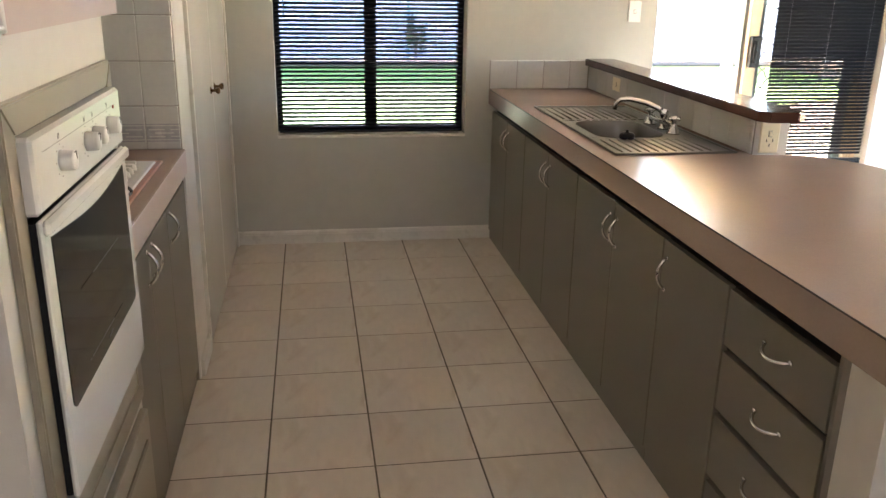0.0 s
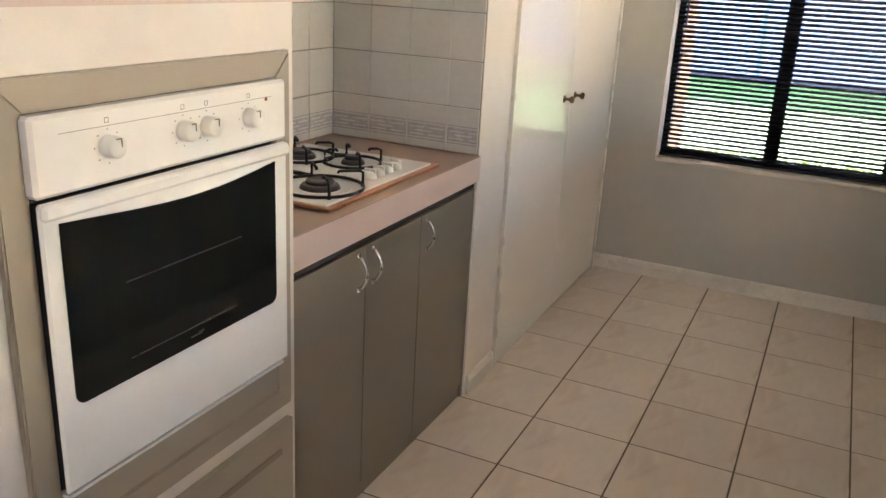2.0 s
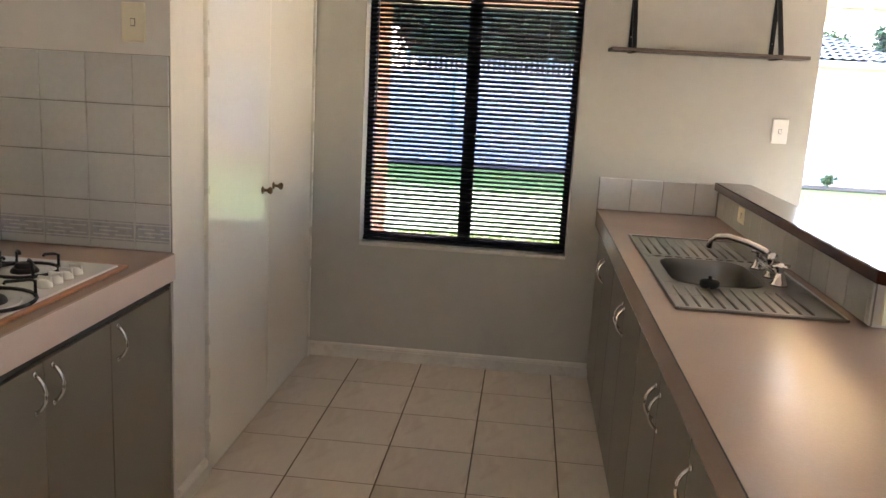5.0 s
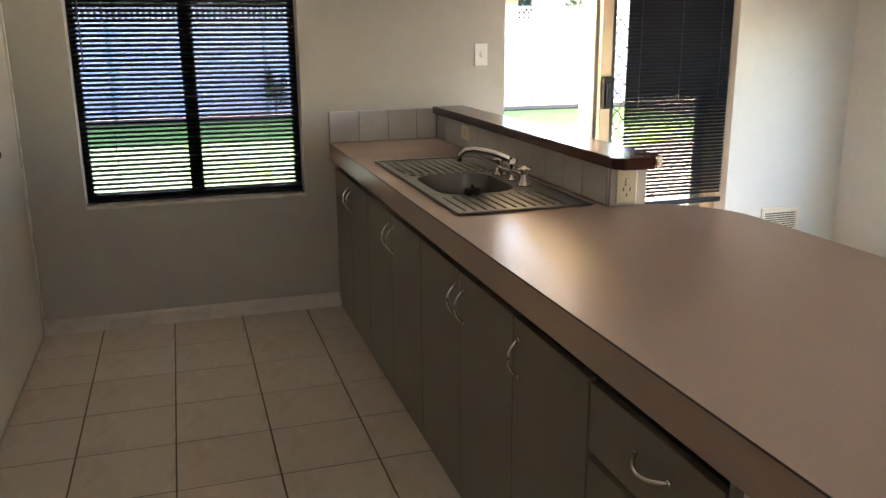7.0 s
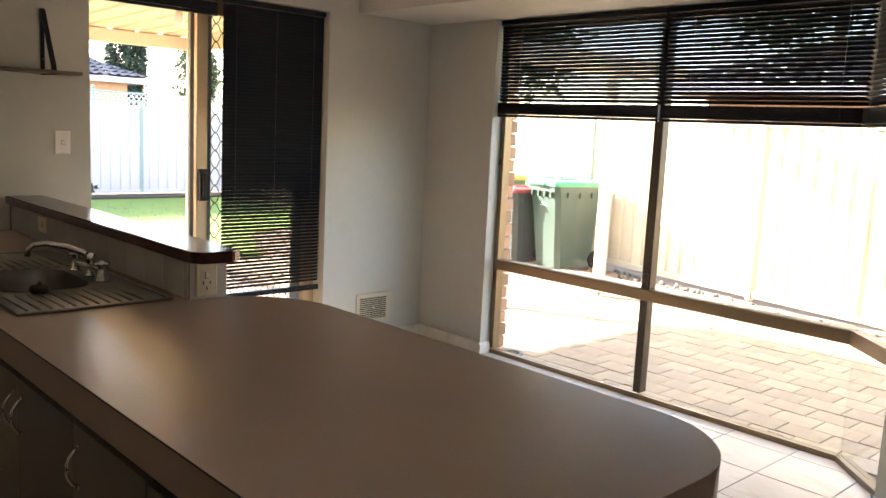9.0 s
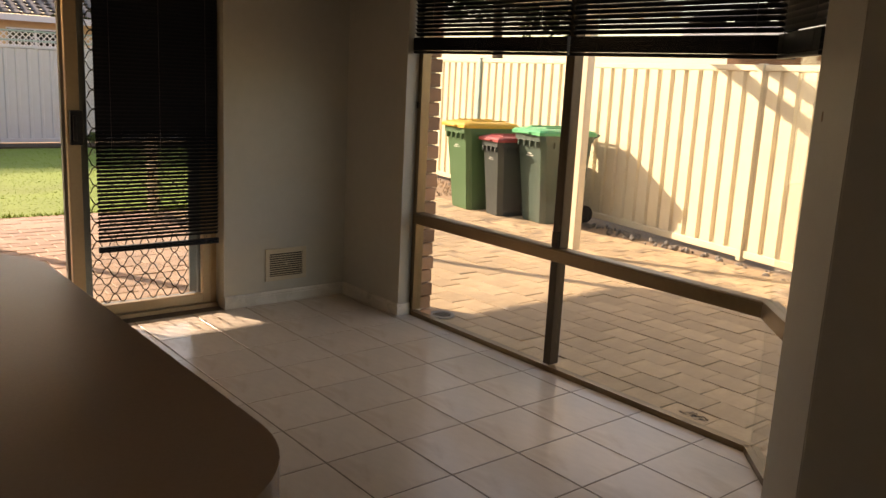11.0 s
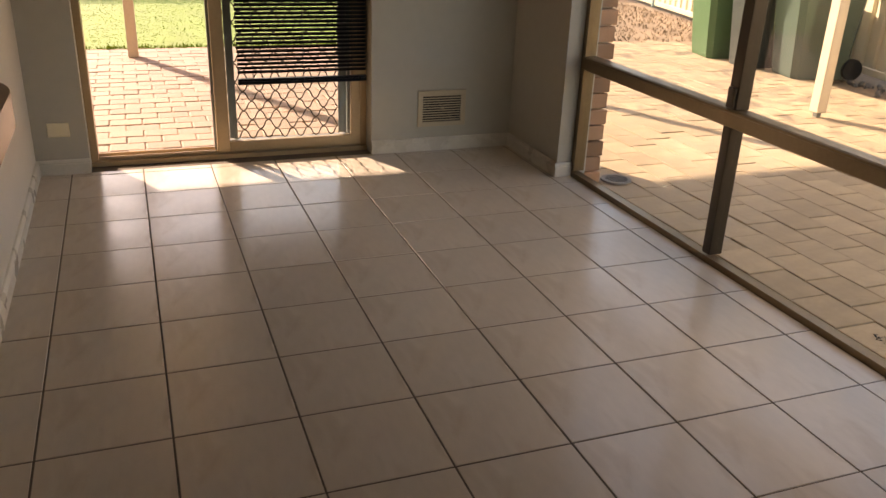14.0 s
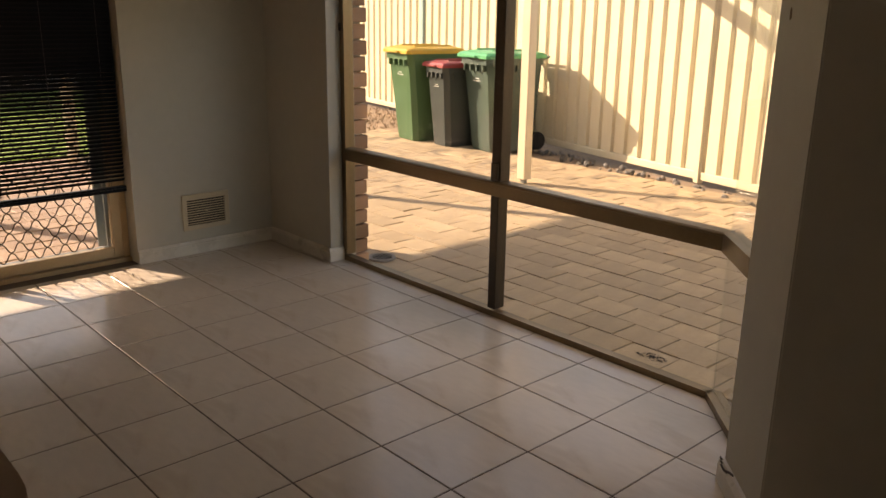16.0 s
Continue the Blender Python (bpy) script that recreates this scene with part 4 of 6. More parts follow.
def trivet(cx, y0, y1, x0, x1, spots):
    """One black wire pan support: an oval ring with raised arms over its burners."""
    bm = bmesh.new()
    z = HZ + 0.018
    for bx, by, rr in spots:
        ring = [(bx + rr * math.cos(radians(a)), by + rr * math.sin(radians(a)), z) for a in range(0, 361, 15)]
        tube(bm, ring, 0.0045, 6)
        for a in (45, 135, 225, 315):
            ca, sa = math.cos(radians(a)), math.sin(radians(a))
            tube(bm, [(bx + rr * ca, by + rr * sa, z), (bx + rr * ca, by + rr * sa, z + 0.033), (bx + (rr - 0.012) * ca, by + (rr - 0.012) * sa, z + 0.038), (bx + 0.05 * ca, by + 0.05 * sa, z + 0.038), (bx + 0.047 * ca, by + 0.047 * sa, z + 0.032)], 0.0042, 6)
            tube(bm, [(bx + rr * ca, by + rr * sa, z), (bx + rr * ca, by + rr * sa, HZ + 0.0125)], 0.005, 6)
    if len(spots) == 2:
        a, b = spots
        tube(bm, [(a[0] - a[2] * 0.7, a[1] + a[2] * 0.7, z), (b[0] + b[2] * 0.7, b[1] + b[2] * 0.7, z)], 0.006, 6)
    return bm


part("trivet", trivet(0, 0, 0, 0, 0, [(-0.428, -0.355, 0.115), (-0.678, -0.335, 0.095)]), M_IRON, hob, smooth=True)
part("trivet", trivet(0, 0, 0, 0, 0, [(-0.508, -0.060, 0.085), (-0.678, -0.085, 0.1)]), M_IRON, hob, smooth=True)
for k in range(4):
    bm = bmesh.new()
    lathe(bm, [(0.019, 0), (0.0185, 0.004), (0.016, 0.018), (0.012, 0.021), (0.001, 0.022)], (-0.373, -0.190 + k * 0.048, HZ + 0.0125), 18)
    b = part("control_knob", bm, M_PLASTIC, hob, "white plastic control knob", smooth=True)
    bm = boxes((-0.391, -0.194 + k * 0.048, HZ + 0.028, -0.355, -0.186 + k * 0.048, HZ + 0.042), bevel=0.002)
    part("grip", bm, M_PLASTIC, b)

# alcove tiles
at = structure("wall_tiles_alcove", boxes((-0.8695, -0.712, 0.885, -0.842, 0.344, 1.484), (-0.8695, -0.838, 1.455, -0.842, -0.712, 1.484), (-0.841, 0.3415, 0.885, -0.277, 0.3445, 1.484)), M_WGROUT, "grey-white glazed wall tiles with a patterned border row")
ORIGIN[at.name] = Vector((0, 0, 0))
P = 0.1475
MOTIF = [(0.0025, P - 0.005, 0.026, 0.088, 0.0, M_MOTIF), (0.0025, P - 0.005, 0.080, 0.0835, 0.0004, M_MOTIF_L), (0.0025, P - 0.005, 0.031, 0.0345, 0.0004, M_MOTIF_L), (0.010, 0.064, 0.042, 0.046, 0.0004, M_MOTIF_L), (0.010, 0.064, 0.066, 0.070, 0.0004, M_MOTIF_L), (0.030, 0.092, 0.054, 0.058, 0.0004, M_MOTIF_L), (0.082, 0.136, 0.042, 0.046, 0.0004, M_MOTIF_L), (0.082, 0.136, 0.066, 0.070, 0.0004, M_MOTIF_L)]
for row in range(4):
    z0 = 0.887 + row * 0.1495
    z1 = z0 + 0.147
    for col in range(8):
        y1 = 0.3395 - col * P
        y0 = y1 - P + 0.0012
        if y1 < -0.71 and row < 3:
            continue
        bm = bmesh.new()
        box(bm, -0.843, y0, max(z0, 1.4555) if y0 < -0.71 and row == 3 else z0, -0.836, y1, z1, bevel=0.002)
        t = part("tile", bm, M_WTILE, at)
        if row == 0 and y1 > -0.71:
            for a, b, c2, d2, lift, mt in MOTIF:
                part("motif", boxes((-0.8362, y0 + a, z0 + c2, -0.8354 + lift, y0 + b, z0 + d2)), mt, t)
    for col in range(4):
        x0 = -0.834 + col * P
        x1 = min(x0 + P - 0.0012, -0.279)
        bm = bmesh.new()
        box(bm, x0, 0.336, z0, x1, 0.343, z1, bevel=0.002)
        t = part("tile", bm, M_WTILE, at)
        if row == 0:
            for a, b, c2, d2, lift, mt in MOTIF:
                part("motif", boxes((x0 + a, 0.3352 - lift, z0 + c2, min(x0 + b, x1 - 0.002), 0.3362, z0 + d2)), mt, t)
# single accent motif on a back-wall tile
acc = thing("tile_accent", (-0.861, 0.075, 1.26), "small grey motif on one wall tile", "tile motif")
part("bar", boxes((-0.8362, 0.05, 1.235, -0.8348, 0.062, 1.29), (-0.8362, 0.088, 1.235, -0.8348, 0.10, 1.29), (-0.8362, 0.062, 1.277, -0.8348, 0.088, 1.29), (-0.8362, 0.062, 1.235, -0.8348, 0.088, 1.246)), M_MOTIF, acc)
part("centre", boxes((-0.8362, 0.069, 1.252, -0.8348, 0.081, 1.271)), M_MOTIF, acc)

# shelf slab over the oven
slab = thing("oven_shelf", (-0.5, -1.04, 1.386), "pink-beige laminate shelf slab over the oven", "shelf")
part("board", boxes((-0.866, -1.384, 1.387, -0.236, -0.678, 1.452), bevel=0.0015), M_BENCH, slab)
part("edge_strip", boxes((-0.2365, -1.384, 1.3835, -0.2342, -0.678, 1.4505)), M_FASCIA, slab, "pale pink laminate edge")

# oven
ov = thing("wall_oven", (-0.22, -1.07, 0.5), "white built-in oven with a black glass door and a taupe surround", "oven")
FX = -0.234 + OVEN_X


def ramp_frame(y0, y1, z0, z1, w, x, t):
    """Mitred surround of four bars, rounded to the front."""
    rows = []
    for a, b, c, d in (((y0, z1), (y1, z1), (y1 - w, z1 - w), (y0 + w, z1 - w)), ((y1, z1), (y1, z0), (y1 - w, z0 + w), (y1 - w, z1 - w)), ((y1, z0), (y0, z0), (y0 + w, z0 + w), (y1 - w, z0 + w)), ((y0, z0), (y0, z1), (y0 + w, z1 - w), (y0 + w, z0 + w))):
        bm = bmesh.new()
        lo = [bm.verts.new((x, p[0], p[1])) for p in (a, b, c, d)]
        hi = [bm.verts.new((x + t, p[0], p[1])) for p in (a, b, c, d)]
        bm.faces.new(lo)
        bm.faces.new(hi)
        for k in range(4):
            bm.faces.new((lo[k], lo[(k + 1) % 4], hi[(k + 1) % 4], hi[k]))
        bmesh.ops.bevel(bm, geom=[e for e in bm.edges if all(v.co.x > x + t / 2 for v in e.verts)], offset=0.003, segments=2, affect="EDGES")
        rows.append(bm)
    return rows


for bm in ramp_frame(-1.410, -0.740, 0.505, 1.291, 0.05, FX, 0.014):
    part("surround_bar", bm, M_TAUPE_FRAME, ov, "taupe laminate surround")
part("bottom_panel", boxes((FX, -1.364, 0.556, FX + 0.011, -0.789, 0.624), bevel=0.001), M_TAUPE_FRAME, ov)
part("vent_strip", boxes((FX, -1.358, 0.625, FX + 0.026, -0.786, 0.632), bevel=0.001), M_WHITE, ov, "thin white strip under the oven door")
part("cavity_shadow", boxes((FX, -1.364, 0.633, FX + 0.004, -0.789, 1.24)), M_BLACK, ov)
panel = part("control_panel", boxes((FX + 0.004, -1.366, 1.122, FX + 0.034, -0.780, 1.240), bevel=0.006), M_WHITE, ov)
XP = FX + 0.034
part("print_line", boxes((XP - 0.0005, -1.32, 1.2108, XP + 0.0004, -0.83, 1.2115)), M_GREYPRINT, panel)
for y in (-1.232, -1.070, -1.012, -0.898):
    bm = bmesh.new()
    lathe(bm, [(0.0175, 0), (0.0175, 0.004), (0.0165, 0.020), (0.0145, 0.023), (0.001, 0.0235)], (XP, y, 1.180), 24, "x")
    k = part("knob", bm, M_PLASTIC, panel, "pale grey oven knob", smooth=True)
    part("pointer", boxes((XP + 0.0225, y + 0.004, 1.181, XP + 0.0242, y + 0.0055, 1.1945), (XP + 0.0225, y - 0.005, 1.193, XP + 0.0242, y + 0.004, 1.1945)), M_GREYPRINT, k, "fine grey pointer line")
    bm = bmesh.new()
    for a in range(0, 360, 45):
        yy, zz = y + 0.026 * math.cos(radians(a)), 1.180 + 0.026 * math.sin(radians(a))
        box(bm, XP - 0.0005, yy - 0.0014, zz - 0.0008, XP + 0.0004, yy + 0.0014, zz + 0.0008)
    part("dial_marks", bm, M_GREYPRINT, panel)
    part("symbol", boxes((XP - 0.0005, y - 0.004, 1.2155, XP + 0.0004, y + 0.004, 1.2163), (XP - 0.0005, y - 0.004, 1.2227, XP + 0.0004, y + 0.004, 1.2235), (XP - 0.0005, y - 0.004, 1.2163, XP + 0.0004, y - 0.0032, 1.2227), (XP - 0.0005, y + 0.0032, 1.2163, XP + 0.0004, y + 0.004, 1.2227)), M_GREYPRINT, panel)
bm = bmesh.new()
lathe(bm, [(0.004, 0), (0.003, 0.002), (0.0005, 0.0025)], (XP, -0.845, 1.208), 10, "x")
part("indicator_lamp", bm, M_LID_R, panel)
door = part("oven_door", boxes((FX + 0.024, -1.364, 0.640, FX + 0.034, -0.780, 1.116), bevel=0.004), M_WHITE, ov)
part("door_core", boxes((FX + 0.004, -1.360, 0.644, FX + 0.024, -0.784, 1.110)), M_BLACK, door, "black door edge behind the white skin")
# dark glass whose upper edge dips below the grip
bm = bmesh.new()
pts = []
for k in range(13):
    u = k / 12
    pts.append((-1.334 + u * 0.512, 1.083 - 0.018 * math.sin(math.pi * u ** 1.15)))
pts = arc((-0.840, 0.804), 0.018, 0, -90, 5) + arc((-1.316, 0.804), 0.018, -90, -180, 5) + pts
f = bm.faces.new([bm.verts.new((XP - 0.001, y, z)) for y, z in pts])
r2 = bmesh.ops.extrude_face_region(bm, geom=[f])
for v in r2["geom"]:
    if isinstance(v, bmesh.types.BMVert):
        v.co.x = XP + 0.0022
part("door_glass", bm, M_BLACKGLASS, door, "black oven glass with a curved top edge")
part("grip_rail", boxes((XP - 0.004, -1.364, 1.090, XP + 0.010, -0.780, 1.1155), bevel=0.006), M_WHITE, door)
part("rack_line", boxes((XP + 0.0018, -1.22, 0.955, XP + 0.0026, -0.93, 0.957), (XP + 0.0018, -1.22, 0.82, XP + 0.0026, -0.95, 0.822)), M_OVENDARK, door, "oven rack seen dimly through the glass")
part("badge", boxes((XP + 0.0018, -1.078, 0.8015, XP + 0.0026, -1.048, 0.8045), (XP + 0.0018, -1.058, 0.8055, XP + 0.0026, -1.044, 0.8075)), M_GREYPRINT, door, "small pale badge")

lc = thing("under_oven_drawer", (-0.23, -1.07, 0.06), "wide taupe drawer front below the oven", "drawer")
d = part("front", boxes((FX, -1.412, 0.08, FX + 0.018, -0.742, 0.468), bevel=0.002), M_TAUPE_FRAME, lc)
part("lip", boxes((FX + 0.018, -1.36, 0.395, FX + 0.0225, -0.79, 0.409)), M_CAB, d)
bow_handle(d, (FX + 0.018, -1.03, 0.36), (FX + 0.018, -1.12, 0.36), (1, 0, -0.2))

# remote handset in its cradle
rc = thing("remote_handset", (-0.2610, -1.4260, 1.3870), "white remote handset with round keys in a wall cradle", "remote control")
part("cradle", boxes((-0.2605, -1.4630, 1.3880, -0.2550, -1.3970, 1.4670), (-0.2550, -1.4630, 1.3880, -0.2250, -1.4580, 1.4670), (-0.2550, -1.4020, 1.3880, -0.2250, -1.3970, 1.4630), (-0.2550, -1.4580, 1.3880, -0.2250, -1.4020, 1.3930), (-0.2280, -1.4575, 1.3935, -0.2240, -1.4500, 1.4510), (-0.2280, -1.4100, 1.3935, -0.2240, -1.4025, 1.4410), (-0.2280, -1.4500, 1.3935, -0.2240, -1.4100, 1.3990), bevel=0.0015), M_PLASTIC, rc, "white plastic wall cradle")
hs = part("handset", boxes((-0.2530, -1.4550, 1.3950, -0.2290, -1.4050, 1.5660), bevel=0.007), M_PLASTIC, rc)
part("display", boxes((-0.2295, -1.4480, 1.4960, -0.2285, -1.4140, 1.5360)), M_PAPER, hs, "pale glossy display")
for row in range(4):
    for col in range(3):
        if row == 3 and col:
            continue
        bm = bmesh.new()
        lathe(bm, [(0.0042, -0.001), (0.0042, 0.0008), (0.0034, 0.0016), (0.0005, 0.0018)], (-0.2290, -1.4430 + col * 0.0135, 1.4320 + row * 0.0115), 12, "x")
        part("key", bm, M_KEYGREY, hs, smooth=True)
part("maker_bar", boxes((-0.2295, -1.4410, 1.4090, -0.2285, -1.4190, 1.4115)), M_GREYPRINT, hs, "grey printed bar")

# power plug and lead on the slab
pl = thing("power_lead", (-0.2800, -1.2, 1.454), "short black power lead with a plug lying on the shelf slab", "power lead")
bm = bmesh.new()
lathe(bm, [(0.001, -0.019), (0.011, -0.018), (0.0155, -0.014), (0.016, 0.0), (0.011, 0.012), (0.007, 0.024), (0.0085, 0.026), (0.0085, 0.034), (0.0045, 0.038)], (-0.2900, -1.222, 1.471), 14, "y")
part("plug", bm, M_BLACK, pl, smooth=True)
bm = bmesh.new()
tube(bm, [(-0.2900, -1.18, 1.472), (-0.2920, -1.13, 1.462), (-0.2950, -1.06, 1.4595), (-0.3000, -1.01, 1.460), (-0.3300, -0.975, 1.468), (-0.3700, -0.985, 1.474), (-0.3750, -1.03, 1.474), (-0.3500, -1.07, 1.468), (-0.3300, -1.10, 1.461), (-0.3400, -1.12, 1.459)], 0.0034, 8)
part("lead", bm, M_BLACK, pl, smooth=True)
part("pins", boxes((-0.2980, -1.256, 1.472, -0.2965, -1.239, 1.476), (-0.2835, -1.256, 1.472, -0.2820, -1.239, 1.476)), M_BLACK, pl)

# pantry doors
for k, (y0, y1, ky) in enumerate(((0.618, 1.287, 1.232), (1.291, 1.960, 1.350))):
    pd = thing("pantry_door", (-0.30, (y0 + y1) / 2, 0.015), "flush cream gloss pantry door with a brass knob", "door", "pantry doors")
    leaf = part("leaf", boxes((-0.302, y0, 0.012, -0.266, y1, 2.045), bevel=0.0015), M_GLOSSWHITE, pd)
    bm = bmesh.new()
    lathe(bm, [(0.016, 0), (0.016, 0.003), (0.007, 0.006), (0.006, 0.020), (0.012, 0.026), (0.016, 0.034), (0.012, 0.041), (0.001, 0.043)], (-0.266, ky - 0.03 + 0.03 * k, 0.975), 16, "x")
    part("knob", bm, M_BRASS, leaf, "aged brass knob", smooth=True)
structure("pantry_door_trim", boxes((-0.30, 0.601, 0, -0.260, 0.616, 2.06), (-0.30, 1.9645, 0, -0.256, 1.985, 2.06), (-0.30, 0.616, 2.047, -0.260, 1.9645, 2.06), bevel=0.002), M_TRIM, "cream painted door jamb")
# near-black floor sheet paints the shade in the gap below the pantry doors
structure("pantry_back", boxes((-0.86, 0.61, 0, -0.40, W - 0.01, 0.01)), M_SEAM, "pantry floor coloured dark for the shade under the doors")

# wall vent
vt = thing("wall_vent", (3.98, W, 0.243), "cream louvred wall vent above the skirting", "vent")
VX0, VX1, VZ0, VZ1 = 3.838, 4.122, 0.140, 0.343
part("frame", boxes((VX0, W - 0.012, VZ0, VX1, W, VZ0 + 0.026), (VX0, W - 0.012, VZ1 - 0.026, VX1, W, VZ1), (VX0, W - 0.012, VZ0 + 0.026, VX0 + 0.028, W, VZ1 - 0.026), (VX1 - 0.028, W - 0.012, VZ0 + 0.026, VX1, W, VZ1 - 0.026), bevel=0.002), M_VENT, vt)
part("backing", boxes((VX0 + 0.02, W - 0.003, VZ0 + 0.02, VX1 - 0.02, W - 0.001, VZ1 - 0.02)), M_VENTDARK, vt)
for k in range(11):
    z = VZ0 + 0.033 + k * 0.0138
    part("slat", boxes((VX0 + 0.028, W - 0.009, z, VX1 - 0.028, W - 0.006, z + 0.005)), M_VENT, vt)
part("slide_knob", boxes((3.973, W - 0.018, 0.240, 3.987, W - 0.010, 0.250)), M_VENT, vt)
# ---- patio, fences and yard ----
SHEET = Vector((math.sin(radians(11.5)), math.cos(radians(11.5)), 0))
FE0 = Vector((8.443, 1.479, GROUND))


def fence_panel_mesh(length, height, material, pitch=0.19):
    """Ribbed steel sheet in the local xz plane: wide pans with narrow raised ribs."""
    bm = bmesh.new()
    xs, x = [], 0.0
    while x < length - 0.001:
        for dx, d in ((0, 0), (pitch * 0.62, 0), (pitch * 0.70, 0.028), (pitch * 0.90, 0.028), (pitch * 0.98, 0)):
            if x + dx < length:
                xs.append((x + dx, d))
        x += pitch
    xs.append((length, 0))
    lo = [bm.verts.new((x, -d, 0)) for x, d in xs]
    hi = [bm.verts.new((x, -d, height)) for x, d in xs]
    for k in range(len(xs) - 1):
        bm.faces.new((lo[k], lo[k + 1], hi[k + 1], hi[k]))
    r = bmesh.ops.extrude_face_region(bm, geom=list(bm.faces))
    for v in r["geom"]:
        if isinstance(v, bmesh.types.BMVert):
            v.co.y += 0.003
    return mesh_of("panel", bm, material)


def fence(name, start, turn, n, span, z0, z1, m_sheet, m_post, label, m_rail=None):
    """A run of ribbed steel panels between posts, with rails at top and bottom."""
    f = thing(name, (0, 0, 0), label, "fence")
    me = fence_panel_mesh(span - 0.05, z1 - z0 - 0.12, m_sheet)
    bm = bmesh.new()
    box(bm, -0.03, -0.042, 0, 0.03, 0.03, z1 - z0 + 0.01, bevel=0.006)
    box(bm, -0.012, -0.052, 0, 0.012, -0.042, z1 - z0 + 0.01)
    post = mesh_of("post", bm, m_post)
    bm = bmesh.new()
    box(bm, 0.03, -0.036, z1 - z0 - 0.055, span - 0.03, 0.012, z1 - z0, bevel=0.005)
    top = mesh_of("top_rail", bm, m_rail or m_sheet)
    bm = bmesh.new()
    box(bm, 0.03, -0.04, 0.03, span - 0.03, 0.012, 0.10, bevel=0.006)
    low = mesh_of("bottom_rail", bm, m_rail or m_sheet)
    for k in range(n):
        shared("panel", me, f, (k * span + 0.025, 0, 0.06))
        shared("top_rail", top, f, (k * span, 0, 0))
        shared("bottom_rail", low, f, (k * span, 0, 0))
        shared("post", post, f, (k * span, 0, 0))
    shared("post", post, f, (n * span, 0, 0))
    f.matrix_world = pose(start[0], start[1], z0, 0, 0, turn)
    return f


fence("boundary_fence", (4.7 - 7 * 2.66, 13.72, 0), 0, 9, 2.66, GROUND, 1.62, M_FENCE_N, M_FENCE_NP, "white ribbed steel fence with grey-green posts behind the lawn", M_FENCE_N)
fs = FE0 - SHEET * 4.9
fence("boundary_fence", (fs.x, fs.y, 0), 78.5 + 180 - 180, 3, 2.50, GROUND, 1.68, M_FENCE_E, M_FENCE_E, "cream ribbed steel fence along the paved side yard")
fs2 = FE0 + SHEET * 2.6
fence("boundary_fence", (fs2.x, fs2.y, 0), 78.5, 5, 2.50, GROUND, 1.72, M_FENCE_E, M_FENCE_NP, "cream ribbed steel fence with dark posts behind the bins")

# rail with lattice on top of the lawn fence
rail = thing("fence_top_rail", (4.7, 13.72, 1.63), "grey steel rail and white lattice on top of the fence", "fence rail")
for z in (1.70, 1.86):
    bm = bmesh.new()
    tube(bm, [(-6, 13.74, z), (10, 13.74, z)], 0.018, 6)
    part("rail", bm, M_FENCE_NP, rail)
for k in range(-4, 3):
    bm = bmesh.new()
    x = 4.7 + k * 2.66 - 0.9
    tube(bm, [(x, 13.74, 1.60), (x, 13.74, 1.90)], 0.025, 8)
    lathe(bm, [(0.012, -0.03), (0.034, -0.012), (0.036, 0.01), (0.02, 0.03), (0.001, 0.036)], (x, 13.74, 1.93), 10)
    part("rail_post", bm, M_FENCE_NP, rail)
bm = bmesh.new()
for k in range(150):
    x = -5 + k * 0.1
    for s in (-1, 1):
        a, b = Vector((x, 13.80 + 0.004 * s, 1.60)), Vector((x + 0.25 * s, 13.80 + 0.004 * s, 1.85))
        d = Vector((0.012, 0, 0))
        bm.faces.new([bm.verts.new(v) for v in (a - d, a + d, b + d, b - d)])
part("lattice", bm, M_FENCE_N, rail, "white lattice strip")

# patio roof
PR = thing("patio_roof", (1.3, 4.1, GROUND), "cream ribbed steel patio roof on cream posts", "patio roof")
bm = bmesh.new()
x = -2.0
xs = []
while x < 4.55:
    xs += [(x, 0), (x + 0.17, 0), (x + 0.185, 0.028), (x + 0.225, 0.028), (x + 0.24, 0)]
    x += 0.25
lo = [bm.verts.new((a, W + 0.26, 2.36 + d)) for a, d in xs]
hi = [bm.verts.new((a, 5.91, 2.25 + d)) for a, d in xs]
for k in range(len(xs) - 1):
    bm.faces.new((lo[k], lo[k + 1], hi[k + 1], hi[k]))
r2 = bmesh.ops.extrude_face_region(bm, geom=list(bm.faces))
for v in r2["geom"]:
    if isinstance(v, bmesh.types.BMVert):
        v.co.z += 0.004
part("roof_sheet", bm, M_ROOFSHEET, PR)
part("front_beam", boxes((-2.0, 5.75, 2.12, 4.56, 5.81, 2.245), bevel=0.004), M_POST, PR)
part("side_beam", boxes((4.49, W + 0.26, 2.12, 4.55, 5.75, 2.235), bevel=0.004), M_POST, PR)
part("gutter", boxes((-2.0, 5.85, 2.135, 4.58, 5.96, 2.25), bevel=0.012), M_POST, PR)
for x in (-1.6, 2.39, 4.52):
    part("post", boxes((x - 0.045, 5.735, GROUND - 0.005, x + 0.045, 5.825, 2.12), bevel=0.005), M_POST, PR)
PG = thing("pergola_frame", (7.22, 2.53, GROUND), "cream timber post carrying two open beams over the side yard", "pergola")
part("post", boxes((7.175, 2.485, GROUND + 0.04, 7.265, 2.575, 2.10), bevel=0.005), M_POST, PG)
part("post_foot", boxes((7.20, 2.51, GROUND - 0.01, 7.24, 2.55, GROUND + 0.04)), M_GREYFRAME, PG)
part("beam", boxes((4.74, 2.485, 2.10, 8.45, 2.535, 2.23), bevel=0.004), M_POST, PG)
part("beam", boxes((4.74, 3.0, 2.10, 8.55, 3.05, 2.23), bevel=0.004), M_POST, PG)

